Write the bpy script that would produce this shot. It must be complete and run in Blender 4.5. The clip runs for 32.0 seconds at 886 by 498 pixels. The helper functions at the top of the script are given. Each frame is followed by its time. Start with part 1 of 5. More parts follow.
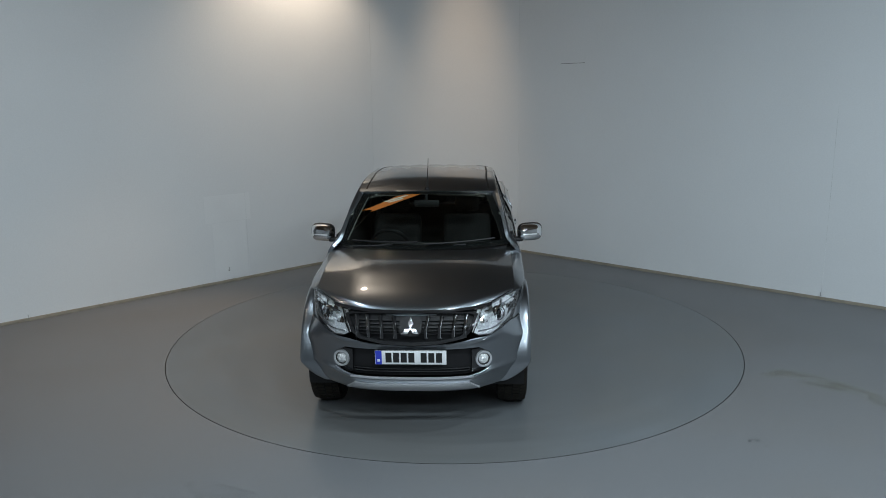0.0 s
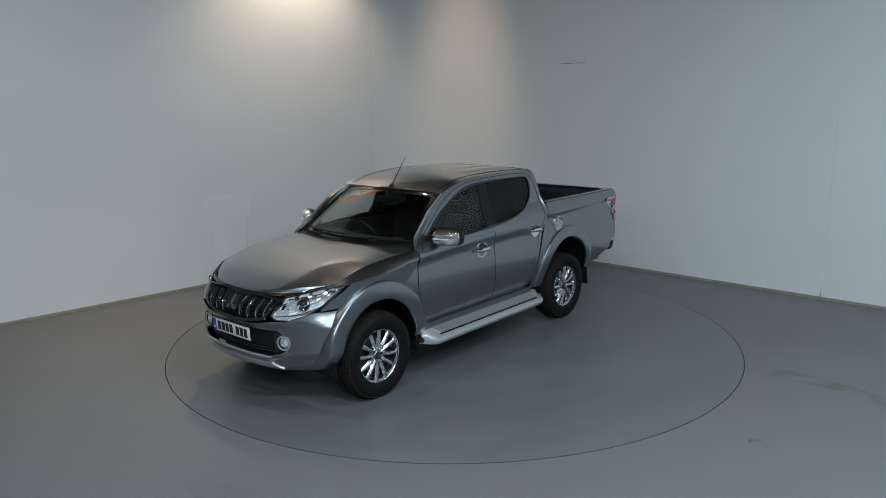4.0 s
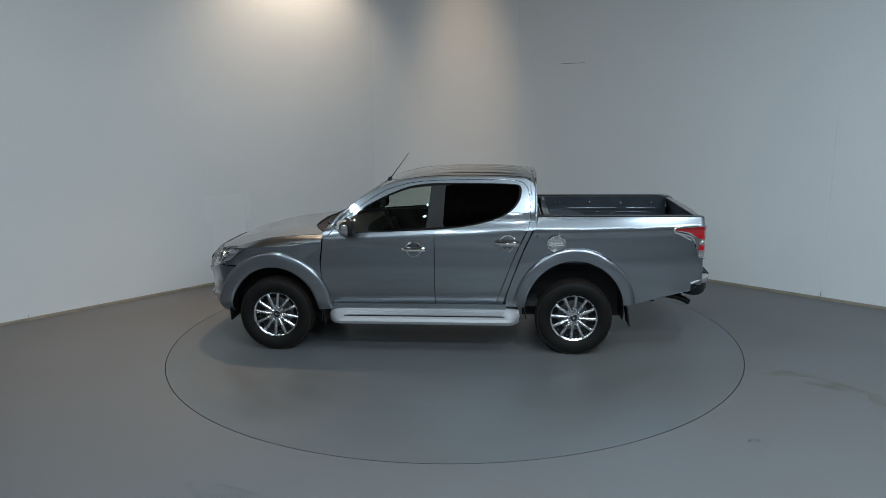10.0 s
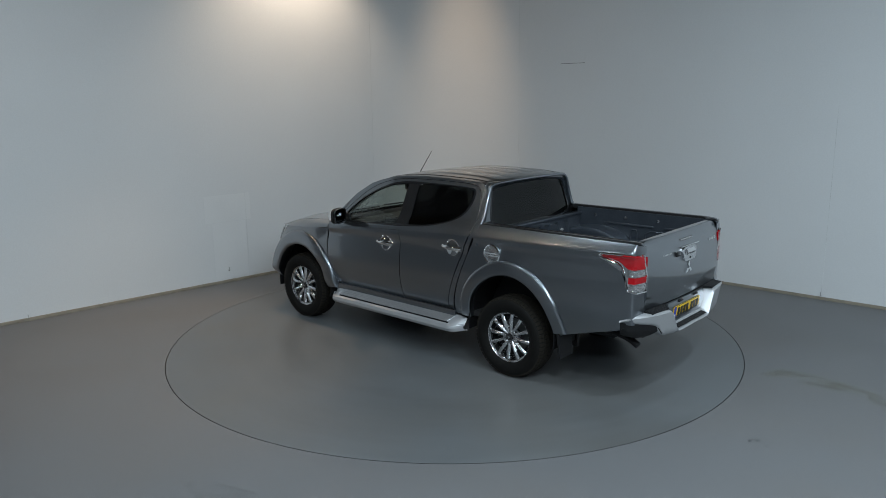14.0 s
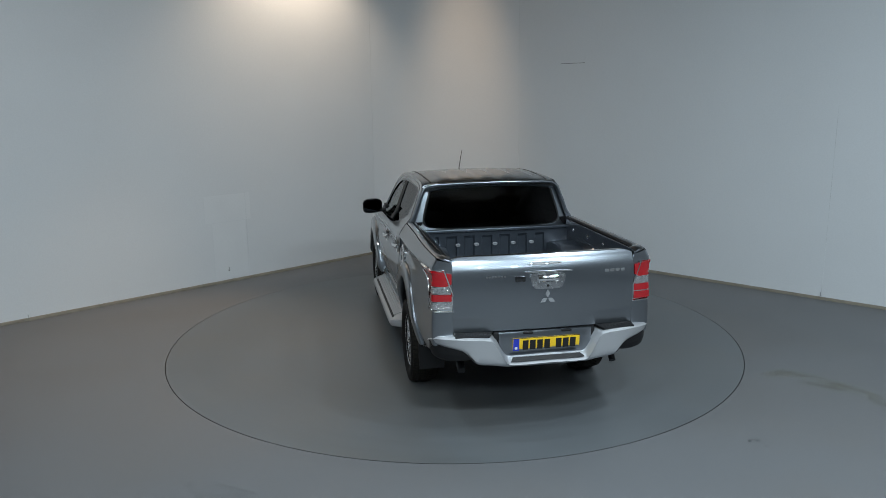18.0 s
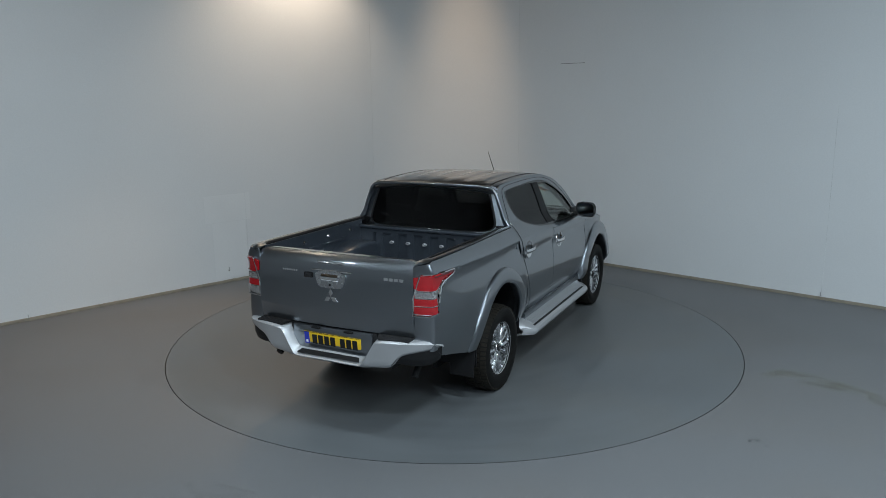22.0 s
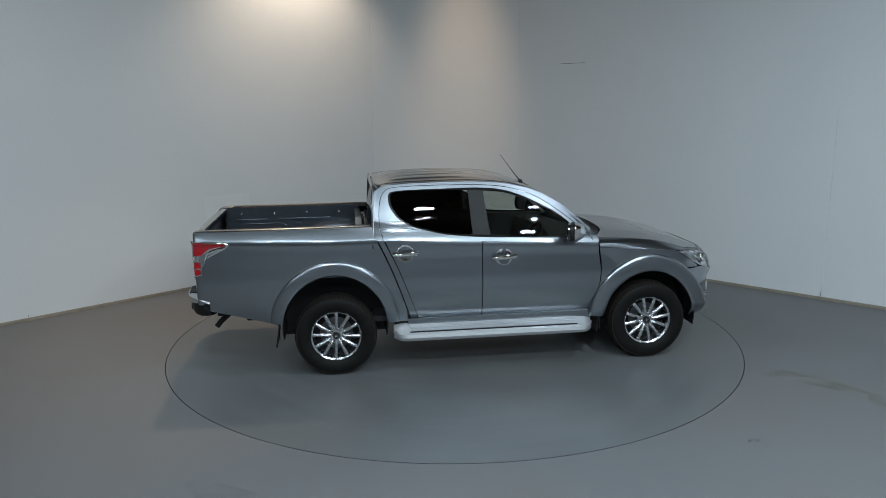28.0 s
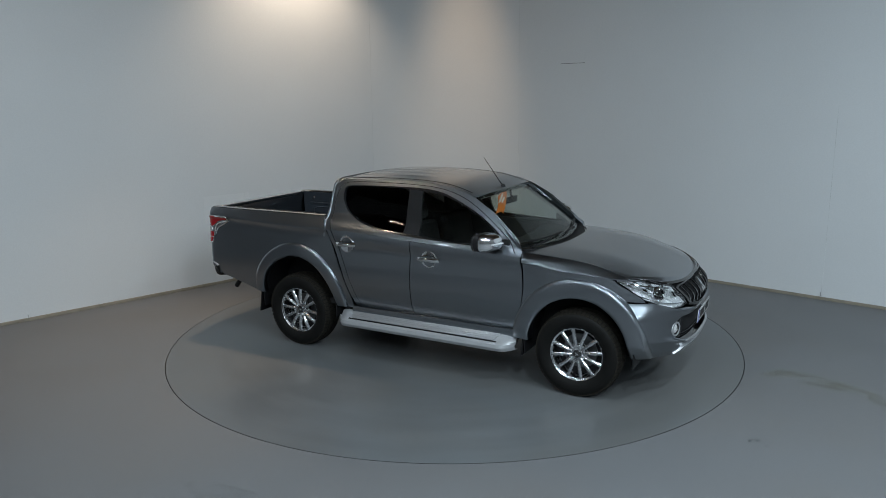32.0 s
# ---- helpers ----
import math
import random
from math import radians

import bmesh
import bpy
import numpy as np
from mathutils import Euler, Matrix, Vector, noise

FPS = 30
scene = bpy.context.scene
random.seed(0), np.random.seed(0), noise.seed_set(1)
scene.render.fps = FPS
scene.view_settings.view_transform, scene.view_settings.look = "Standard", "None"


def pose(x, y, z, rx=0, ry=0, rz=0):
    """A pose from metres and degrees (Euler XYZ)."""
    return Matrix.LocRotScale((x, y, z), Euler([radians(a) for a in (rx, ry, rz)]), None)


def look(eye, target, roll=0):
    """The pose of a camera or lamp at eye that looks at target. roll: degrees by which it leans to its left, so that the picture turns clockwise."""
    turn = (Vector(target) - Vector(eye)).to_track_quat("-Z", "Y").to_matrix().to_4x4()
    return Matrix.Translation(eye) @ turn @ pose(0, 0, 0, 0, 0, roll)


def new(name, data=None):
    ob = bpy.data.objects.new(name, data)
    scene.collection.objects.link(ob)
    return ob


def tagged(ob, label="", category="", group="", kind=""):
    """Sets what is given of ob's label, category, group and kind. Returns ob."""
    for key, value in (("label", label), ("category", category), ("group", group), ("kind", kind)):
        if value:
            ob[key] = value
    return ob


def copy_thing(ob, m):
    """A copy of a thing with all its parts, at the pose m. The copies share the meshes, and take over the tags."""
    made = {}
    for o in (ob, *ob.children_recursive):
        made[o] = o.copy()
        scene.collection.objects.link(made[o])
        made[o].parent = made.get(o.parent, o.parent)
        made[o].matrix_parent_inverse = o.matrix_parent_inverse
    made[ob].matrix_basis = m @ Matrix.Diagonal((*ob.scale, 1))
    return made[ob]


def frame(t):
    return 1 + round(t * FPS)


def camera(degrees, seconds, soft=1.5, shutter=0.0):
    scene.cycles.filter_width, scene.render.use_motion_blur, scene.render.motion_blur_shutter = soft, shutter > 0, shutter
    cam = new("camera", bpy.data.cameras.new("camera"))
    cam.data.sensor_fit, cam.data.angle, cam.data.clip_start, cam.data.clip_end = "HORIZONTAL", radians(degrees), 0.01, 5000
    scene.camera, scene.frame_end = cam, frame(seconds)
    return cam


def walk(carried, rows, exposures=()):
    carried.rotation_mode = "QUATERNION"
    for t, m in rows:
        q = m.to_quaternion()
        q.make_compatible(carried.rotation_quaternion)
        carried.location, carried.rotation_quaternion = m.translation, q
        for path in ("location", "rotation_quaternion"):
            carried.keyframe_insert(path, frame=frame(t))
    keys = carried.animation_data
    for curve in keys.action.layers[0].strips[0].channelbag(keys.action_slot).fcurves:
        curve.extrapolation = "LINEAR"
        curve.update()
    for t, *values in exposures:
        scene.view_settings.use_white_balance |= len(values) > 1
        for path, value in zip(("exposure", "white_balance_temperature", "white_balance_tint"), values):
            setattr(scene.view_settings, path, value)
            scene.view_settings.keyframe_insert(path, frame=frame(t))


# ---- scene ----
# ---- camera ----
cam = camera(62.03, 32.0, 0.8)
EYE = Vector((0.0, -7.7235, 2.5235))
YAW, PITCH = radians(-0.738), radians(-11.653)
AIM = Vector((math.sin(YAW) * math.cos(PITCH), math.cos(YAW) * math.cos(PITCH), math.sin(PITCH)))
VIEW = look(EYE, EYE + AIM, -0.698)
walk(cam, [(0, VIEW), (32, VIEW)])

# ---- light ----
world = bpy.data.worlds.new("world")
scene.world = world
world.use_nodes = True
world.node_tree.nodes["Background"].inputs[0].default_value = (0.5, 0.55, 0.62, 1)
world.node_tree.nodes["Background"].inputs[1].default_value = 0.02
scene.view_settings.exposure = 0.10


def disc_lamp(name, eye, target, size, watts, colour, spread=180):
    data = bpy.data.lights.new(name, "AREA")
    data.shape, data.size, data.energy, data.color = "DISK", size, watts, colour
    data.spread = radians(spread)
    ob = new(name, data)
    ob.matrix_world = look(eye, target)
    return ob


def spot_lamp(name, eye, target, angle, watts, colour, blend=0.5, radius=0.08):
    data = bpy.data.lights.new(name, "SPOT")
    data.energy, data.color, data.spot_size = watts, colour, radians(angle)
    data.spot_blend, data.shadow_soft_size = blend, radius
    ob = new(name, data)
    ob.matrix_world = look(eye, target)
    return ob


COOL, WARM, AMBER = (0.80, 0.95, 1.04), (1.0, 0.80, 0.60), (1.0, 0.70, 0.44)


def downlight(x, y, watts, colour, size=0.45, lean=(0.0, 0.0), z=6.0):
    """Round high-bay lamp hung under the ceiling; some are only added fill."""
    return disc_lamp("ceiling_lamp", (x, y, z), (x + lean[0], y + lean[1], 0.0), size, watts, colour)


for _x, _y, _w in ((3.1, -4.3, 112), (4.7, -2.5, 18), (-2.6, -2.4, 46), (0.4, -3.6, 26)):
    downlight(_x, _y, _w, COOL, 0.36)
for _x, _w in ((-3.9, 36), (-1.3, 56), (1.2, 134), (3.8, 144)):
    downlight(_x, -6.4, _w, COOL, 0.32, z=4.9)
# Added fill row behind the camera: brightens the hall and the truck's flanks.
for _x, _w, _lean in ((-4.8, 104, 0.0), (0.0, 110, 1.0), (4.8, 84, 1.0), (-1.4, 84, 4.0), (3.4, 66, 4.0)):
    downlight(_x, -11.6, _w, COOL, 0.34, (0.0, _lean))
# Added lamp out of view: lights the east wall end that the doors reflect.
downlight(7.8, -4.8, 36, COOL, 0.36, z=4.9)
downlight(-7.0, -5.6, 24, COOL, 0.4, z=4.9)
spot_lamp("ceiling_lamp", (-2.12, 1.37, 4.9), (-3.05, -0.35, 0.0), 61, 390, AMBER, 0.9, 0.08)
downlight(-1.45, 1.2, 12, WARM, 0.22, z=4.9)
downlight(-4.6, -2.4, 14, WARM, 0.2, z=4.9)
patch_lamp = spot_lamp("wall_wash_spot", (-1.58, 2.62, 5.0), (-2.60, 3.55, 3.0), 80, 150, WARM, 0.85, 0.10)
patch_lamp.matrix_world = patch_lamp.matrix_world @ Matrix.Diagonal((1.6, 1, 1, 1))
# Added spot, squeezed sideways to draw the upright light band in the corner.
corner_band_spot = spot_lamp("wall_wash_spot", (-0.25, 1.7, 5.0), (0.26, 4.95, 1.5), 98, 150, AMBER, 1.0, 0.10)
corner_band_spot.matrix_world = corner_band_spot.matrix_world @ Matrix.Diagonal((0.32, 1, 1, 1))

# ---- materials ----


def mat(name, colour, rough=0.5, metal=0.0, var=0.0, scale=8.0, bump=0.0, fine=120.0, coat=0.0, spec=0.5, rvar=0.0, deep=0.004):
    m = bpy.data.materials.new(name)
    m.use_nodes = True
    nt = m.node_tree
    n, l = nt.nodes, nt.links
    b = n["Principled BSDF"]
    b.inputs["Base Color"].default_value = (*colour, 1)
    b.inputs["Roughness"].default_value = rough
    b.inputs["Metallic"].default_value = metal
    b.inputs["Specular IOR Level"].default_value = spec
    if coat:
        b.inputs["Coat Weight"].default_value = coat
        b.inputs["Coat Roughness"].default_value = 0.03
    co = n.new("ShaderNodeTexCoord")
    if var or rvar:
        a = n.new("ShaderNodeTexNoise")
        a.inputs["Scale"].default_value = scale
        a.inputs["Detail"].default_value = 6
        l.new(co.outputs["Object"], a.inputs["Vector"])
        c = n.new("ShaderNodeTexNoise")
        c.inputs["Scale"].default_value = fine
        c.inputs["Detail"].default_value = 3
        l.new(co.outputs["Object"], c.inputs["Vector"])
        mixn = n.new("ShaderNodeMath")
        mixn.operation = "ADD"
        l.new(a.outputs["Fac"], mixn.inputs[0])
        l.new(c.outputs["Fac"], mixn.inputs[1])
        if var:
            r = n.new("ShaderNodeMapRange")
            r.inputs["From Min"].default_value, r.inputs["From Max"].default_value = 0.6, 1.4
            l.new(mixn.outputs[0], r.inputs["Value"])
            mx = n.new("ShaderNodeMix")
            mx.data_type = "RGBA"
            mx.inputs["A"].default_value = (*[v * (1 - var) for v in colour], 1)
            mx.inputs["B"].default_value = (*[min(1, v * (1 + var)) for v in colour], 1)
            l.new(r.outputs["Result"], mx.inputs["Factor"])
            l.new(mx.outputs["Result"], b.inputs["Base Color"])
        if rvar:
            r2 = n.new("ShaderNodeMapRange")
            r2.inputs["From Min"].default_value, r2.inputs["From Max"].default_value = 0.3, 0.7
            r2.inputs["To Min"].default_value, r2.inputs["To Max"].default_value = max(0.02, rough - rvar), min(1, rough + rvar)
            l.new(a.outputs["Fac"], r2.inputs["Value"])
            l.new(r2.outputs["Result"], b.inputs["Roughness"])
    if bump:
        d = n.new("ShaderNodeTexNoise")
        d.inputs["Scale"].default_value = fine
        d.inputs["Detail"].default_value = 4
        l.new(co.outputs["Object"], d.inputs["Vector"])
        bp = n.new("ShaderNodeBump")
        bp.inputs["Strength"].default_value = bump
        bp.inputs["Distance"].default_value = deep
        l.new(d.outputs["Fac"], bp.inputs["Height"])
        l.new(bp.outputs["Normal"], b.inputs["Normal"])
    return m


def glass(name, tint, rough=0.0):
    """Thin tinted sheet: dark see-through with a sharp reflection."""
    m = bpy.data.materials.new(name)
    m.use_nodes = True
    n, l = m.node_tree.nodes, m.node_tree.links
    n.clear()
    out = n.new("ShaderNodeOutputMaterial")
    tr = n.new("ShaderNodeBsdfTransparent")
    tr.inputs[0].default_value = (*tint, 1)
    gl = n.new("ShaderNodeBsdfGlossy")
    gl.inputs["Roughness"].default_value = rough
    lw = n.new("ShaderNodeLayerWeight")
    lw.inputs["Blend"].default_value = 0.5
    pw = n.new("ShaderNodeMath")
    pw.operation, pw.inputs[1].default_value = "POWER", 5.0
    l.new(lw.outputs["Facing"], pw.inputs[0])
    fr = n.new("ShaderNodeMath")
    fr.operation, fr.inputs[1].default_value, fr.inputs[2].default_value = "MULTIPLY_ADD", 0.8, 0.042
    l.new(pw.outputs[0], fr.inputs[0])
    mx = n.new("ShaderNodeMixShader")
    l.new(fr.outputs[0], mx.inputs[0])
    l.new(tr.outputs[0], mx.inputs[1])
    l.new(gl.outputs[0], mx.inputs[2])
    l.new(mx.outputs[0], out.inputs["Surface"])
    return m


PAINT = mat("grey_metallic_paint", (0.228, 0.250, 0.278), 0.29, 1.0, 0.07, 900, 0, 2600, coat=1.0)
PAINT.node_tree.nodes["Principled BSDF"].inputs["Coat IOR"].default_value = 1.8
PAINT.node_tree.nodes["Principled BSDF"].inputs["Coat Roughness"].default_value = 0.035
CHROME = mat("chrome", (0.82, 0.83, 0.84), 0.07, 1.0, rvar=0.04, scale=30)
LAMPBOWL = mat("faceted_lamp_chrome", (0.92, 0.93, 0.95), 0.36, 0.6, 0.25, 26, 0.8, 60, deep=0.02)
BLACK = mat("black_plastic", (0.007, 0.007, 0.008), 0.5, 0, 0.25, 20, 0.15, 500, spec=0.3)
GLOSSBLACK = mat("gloss_black", (0.012, 0.012, 0.013), 0.12, 0, coat=0.5)
RUBBER = mat("tyre_rubber", (0.008, 0.0078, 0.0075), 0.6, 0, 0.3, 14, 0.1, 300, spec=0.12)
TREAD = mat("dusty_tread_rubber", (0.016, 0.0137, 0.0105), 0.75, 0, 0.4, 30, 0.2, 300, spec=0.2)
ALLOY = mat("silver_alloy", (0.62, 0.63, 0.65), 0.24, 1.0, 0.05, 30, rvar=0.08)
ALLOYDARK = mat("dark_alloy", (0.16, 0.165, 0.17), 0.4, 0.9, 0.1, 30)
SILVER = mat("silver_paint", (0.50, 0.51, 0.53), 0.42, 0.6, 0.04, 700, 0, 2000, coat=0.6)
STEPPLATE = mat("ribbed_step_metal", (0.46, 0.47, 0.49), 0.38, 0.8, 0.08, 60, 0.05, 300)
LINER = mat("bed_metal", (0.075, 0.088, 0.108), 0.3, 0.6, 0.2, 9, 0.08, 260, coat=0.8)
SEATMAT = mat("dark_cloth", (0.012, 0.012, 0.013), 0.85, 0, 0.3, 30, 0.3, 400)
TRIM = mat("cabin_trim", (0.03, 0.03, 0.031), 0.6, 0, 0.2, 20, 0.15, 400)
HEADLINE = mat("pale_cabin_trim", (0.32, 0.31, 0.29), 0.8, 0, 0.1, 20, 0.1, 400)
RED = mat("red_lens", (0.34, 0.004, 0.008), 0.08, 0, 0.12, 22, 0.0, 140, coat=1.0, spec=0.5)
TAILCLEAR = mat("clear_tail_lens", (0.62, 0.62, 0.63), 0.14, 0.9, 0.3, 30, 0.9, 45, coat=1.0, deep=0.015)
CLEARLENS = mat("clear_lens", (0.75, 0.76, 0.77), 0.1, 0.35, 0.2, 90, coat=1.0)
YELLOW = mat("yellow_plate", (0.78, 0.5, 0.02), 0.35, 0, 0.05, 60)
WHITEPLATE = mat("white_plate", (0.72, 0.73, 0.74), 0.35, 0, 0.05, 60)
BLUE = mat("blue_band", (0.02, 0.04, 0.42), 0.35)
INK = mat("black_ink", (0.01, 0.01, 0.01), 0.4)
ORANGE = mat("orange_banner", (0.72, 0.19, 0.03), 0.45, 0, 0.1, 40)
WHITEINK = mat("white_ink", (0.8, 0.78, 0.74), 0.5)
GLASS_CLEAR = glass("clear_glass", (0.85, 0.88, 0.86))
GLASS_TINT = glass("privacy_glass", (0.18, 0.185, 0.19))
COVER = glass("lamp_cover", (0.93, 0.94, 0.95))
MIRROR = mat("mirror_glass", (0.02, 0.021, 0.022), 0.01, 1.0)


def wall_material():
    m = mat("painted_wall", (0.632, 0.652, 0.670), 0.62, 0, 0.035, 0.9, 0.06, 60)
    return m


WALL = wall_material()
UNSEEN_DARK = mat("unseen_dark_wall", (0.10, 0.10, 0.105), 0.75, 0, 0.1, 0.8, 0.06, 60)
HALL = mat("unseen_hall_wall", (0.33, 0.333, 0.34), 0.75, 0, 0.1, 0.8, 0.06, 60)
PATCH = mat("repainted_wall", (0.655, 0.675, 0.692), 0.6, 0, 0.03, 2.0, 0.05, 60)
HATCH = mat("hatch_edge", (0.25, 0.26, 0.26), 0.8)
SEAM = mat("wall_joint", (0.605, 0.625, 0.64), 0.8, 0, 0.2, 3.0)
SKIRT = mat("worn_skirting", (0.24, 0.215, 0.17), 0.7, 0, 0.3, 6, 0.2, 80)
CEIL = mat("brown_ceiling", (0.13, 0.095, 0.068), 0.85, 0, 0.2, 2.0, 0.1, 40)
DARKLINE = mat("dark_joint", (0.02, 0.02, 0.02), 0.8)


def speckled(name, base, light, dark, amount, rough, stains=0.12, size=0.8, relief=0.08):
    """Grey resin floor: fine pale and dark chips over a softly mottled base."""
    m = mat(name, base, rough, 0, stains, size, relief, 240, rvar=0.05 + 0.6 * relief)
    n, l = m.node_tree.nodes, m.node_tree.links
    b = n["Principled BSDF"]
    src = b.inputs["Base Color"].links[0].from_socket
    co = n["Texture Coordinate"]
    t = n.new("ShaderNodeTexNoise")
    t.inputs["Scale"].default_value = 0.55
    t.inputs["Detail"].default_value = 5
    l.new(co.outputs["Object"], t.inputs["Vector"])
    r = n.new("ShaderNodeMapRange")
    r.inputs["From Min"].default_value, r.inputs["From Max"].default_value = 0.42, 0.62
    r.inputs["To Max"].default_value = 0.55
    l.new(t.outputs["Fac"], r.inputs["Value"])
    mx = n.new("ShaderNodeMix")
    mx.data_type = "RGBA"
    mx.inputs["B"].default_value = (base[0] * 1.02, base[1] * 0.92, base[2] * 0.82, 1)
    l.new(r.outputs["Result"], mx.inputs["Factor"])
    l.new(src, mx.inputs["A"])
    src = mx.outputs["Result"]
    for scale, col, lo in ((42.0, [v * 1.3 for v in base], 0.57), (48.0, [v * 0.72 for v in base], 0.57), (125.0, light, 0.565), (160.0, dark, 0.555)):
        t = n.new("ShaderNodeTexNoise")
        t.inputs["Scale"].default_value = scale
        t.inputs["Detail"].default_value = 1
        l.new(co.outputs["Object"], t.inputs["Vector"])
        r = n.new("ShaderNodeMapRange")
        r.inputs["From Min"].default_value, r.inputs["From Max"].default_value = lo - 0.05, lo + 0.08
        r.inputs["To Max"].default_value = amount
        l.new(t.outputs["Fac"], r.inputs["Value"])
        mx = n.new("ShaderNodeMix")
        mx.data_type = "RGBA"
        mx.inputs["B"].default_value = (*col, 1)
        l.new(r.outputs["Result"], mx.inputs["Factor"])
        l.new(src, mx.inputs["A"])
        src = mx.outputs["Result"]
    flake = n.new("ShaderNodeTexVoronoi")
    flake.inputs["Scale"].default_value = 34.0
    l.new(co.outputs["Object"], flake.inputs["Vector"])
    r = n.new("ShaderNodeMapRange")
    r.inputs["From Min"].default_value, r.inputs["From Max"].default_value = 0.15, 0.06
    r.inputs["To Max"].default_value = amount
    l.new(flake.outputs["Distance"], r.inputs["Value"])
    mx = n.new("ShaderNodeMix")
    mx.data_type = "RGBA"
    mx.inputs["B"].default_value = (*[v * 1.35 for v in light], 1)
    l.new(r.outputs["Result"], mx.inputs["Factor"])
    l.new(src, mx.inputs["A"])
    l.new(mx.outputs["Result"], b.inputs["Base Color"])
    return m


FLOOR = speckled("speckled_resin_floor", (0.124, 0.129, 0.136), (0.30, 0.305, 0.315), (0.045, 0.045, 0.05), 0.62, 0.48, 0.16, 0.5)
DISC = speckled("smooth_resin_disc", (0.110, 0.120, 0.128), (0.18, 0.18, 0.19), (0.08, 0.082, 0.087), 0.03, 0.36, 0.26, 0.9, 0.0)


def worn_round(m, deep):
    """Faint ring-wise polish left by turning tyres and mops."""
    n, l = m.node_tree.nodes, m.node_tree.links
    b, co = n["Principled BSDF"], n["Texture Coordinate"]
    flatten = n.new("ShaderNodeVectorMath")
    flatten.operation, flatten.inputs[1].default_value = "MULTIPLY", (1, 1, 0)
    l.new(co.outputs["Object"], flatten.inputs[0])
    far = n.new("ShaderNodeVectorMath")
    far.operation = "LENGTH"
    l.new(flatten.outputs["Vector"], far.inputs[0])
    way = n.new("ShaderNodeVectorMath")
    way.operation = "NORMALIZE"
    l.new(flatten.outputs["Vector"], way.inputs[0])
    rise = n.new("ShaderNodeCombineXYZ")
    l.new(far.outputs["Value"], rise.inputs["Z"])
    both_ways = n.new("ShaderNodeVectorMath")
    both_ways.operation, both_ways.inputs[1].default_value = "MULTIPLY_ADD", (1.3, 1.3, 1.3)
    l.new(way.outputs["Vector"], both_ways.inputs[0])
    stretch = n.new("ShaderNodeVectorMath")
    stretch.operation, stretch.inputs[1].default_value = "MULTIPLY", (1, 1, 6.0)
    l.new(rise.outputs["Vector"], stretch.inputs[0])
    l.new(stretch.outputs["Vector"], both_ways.inputs[2])
    t = n.new("ShaderNodeTexNoise")
    t.inputs["Scale"].default_value, t.inputs["Detail"].default_value = 1.6, 7
    l.new(both_ways.outputs["Vector"], t.inputs["Vector"])
    r = n.new("ShaderNodeMapRange")
    r.inputs["From Min"].default_value, r.inputs["From Max"].default_value = 0.35, 0.65
    r.inputs["To Min"].default_value, r.inputs["To Max"].default_value = 1 - deep, 1 + deep
    l.new(t.outputs["Fac"], r.inputs["Value"])
    for socket in ("Base Color", "Roughness"):
        src = b.inputs[socket].links[0].from_socket
        mul = n.new("ShaderNodeVectorMath" if socket == "Base Color" else "ShaderNodeMath")
        mul.operation = "MULTIPLY"
        l.new(src, mul.inputs[0])
        l.new(r.outputs["Result"], mul.inputs[1])
        l.new(mul.outputs[0], b.inputs[socket])


worn_round(DISC, 0.05)

# ---- mesh tools ----


def mesh_of(name, verts, faces, material, sharp=38, smooth=True):
    me = bpy.data.meshes.new(name)
    me.from_pydata([tuple(v) for v in verts], [], faces)
    me.materials.append(material)
    if smooth:
        me.polygons.foreach_set("use_smooth", [True] * len(me.polygons))
        me.set_sharp_from_angle(angle=radians(sharp))
    me.update()
    return me


def place(name, me, parent=None, label=""):
    ob = new(name, me)
    if parent is not None:
        ob.parent = parent
        if parent.type == "EMPTY":
            ob.location = OFF if parent.name.startswith("pickup") else (0, 0, 0)
    if label:
        ob["label"] = label
    return ob


def part(name, vf, material, parent=None, label="", sharp=38, smooth=True):
    if isinstance(vf, bmesh.types.BMesh):
        me = bpy.data.meshes.new(name)
        vf.to_mesh(me)
        vf.free()
        me.materials.append(material)
        if smooth:
            me.polygons.foreach_set("use_smooth", [True] * len(me.polygons))
            me.set_sharp_from_angle(angle=radians(sharp))
    else:
        me = mesh_of(name, vf[0], vf[1], material, sharp, smooth)
    return place(name, me, parent, label)


def both(name, vf, material, parent, label="", sharp=38):
    """A part on the car's left and its mirror image on the right."""
    a = part(name, vf, material, parent, label, sharp)
    b = part(name, mirrored(vf), material, parent, label, sharp)
    return a, b


def mirrored(vf):
    return [(x, -y, z) for x, y, z in vf[0]], [tuple(reversed(f)) for f in vf[1]]


def grid(fn, nu, nv):
    V = [fn(i / nu, j / nv) for i in range(nu + 1) for j in range(nv + 1)]
    w = nv + 1
    F = [(i * w + j, (i + 1) * w + j, (i + 1) * w + j + 1, i * w + j + 1) for i in range(nu) for j in range(nv)]
    return V, F


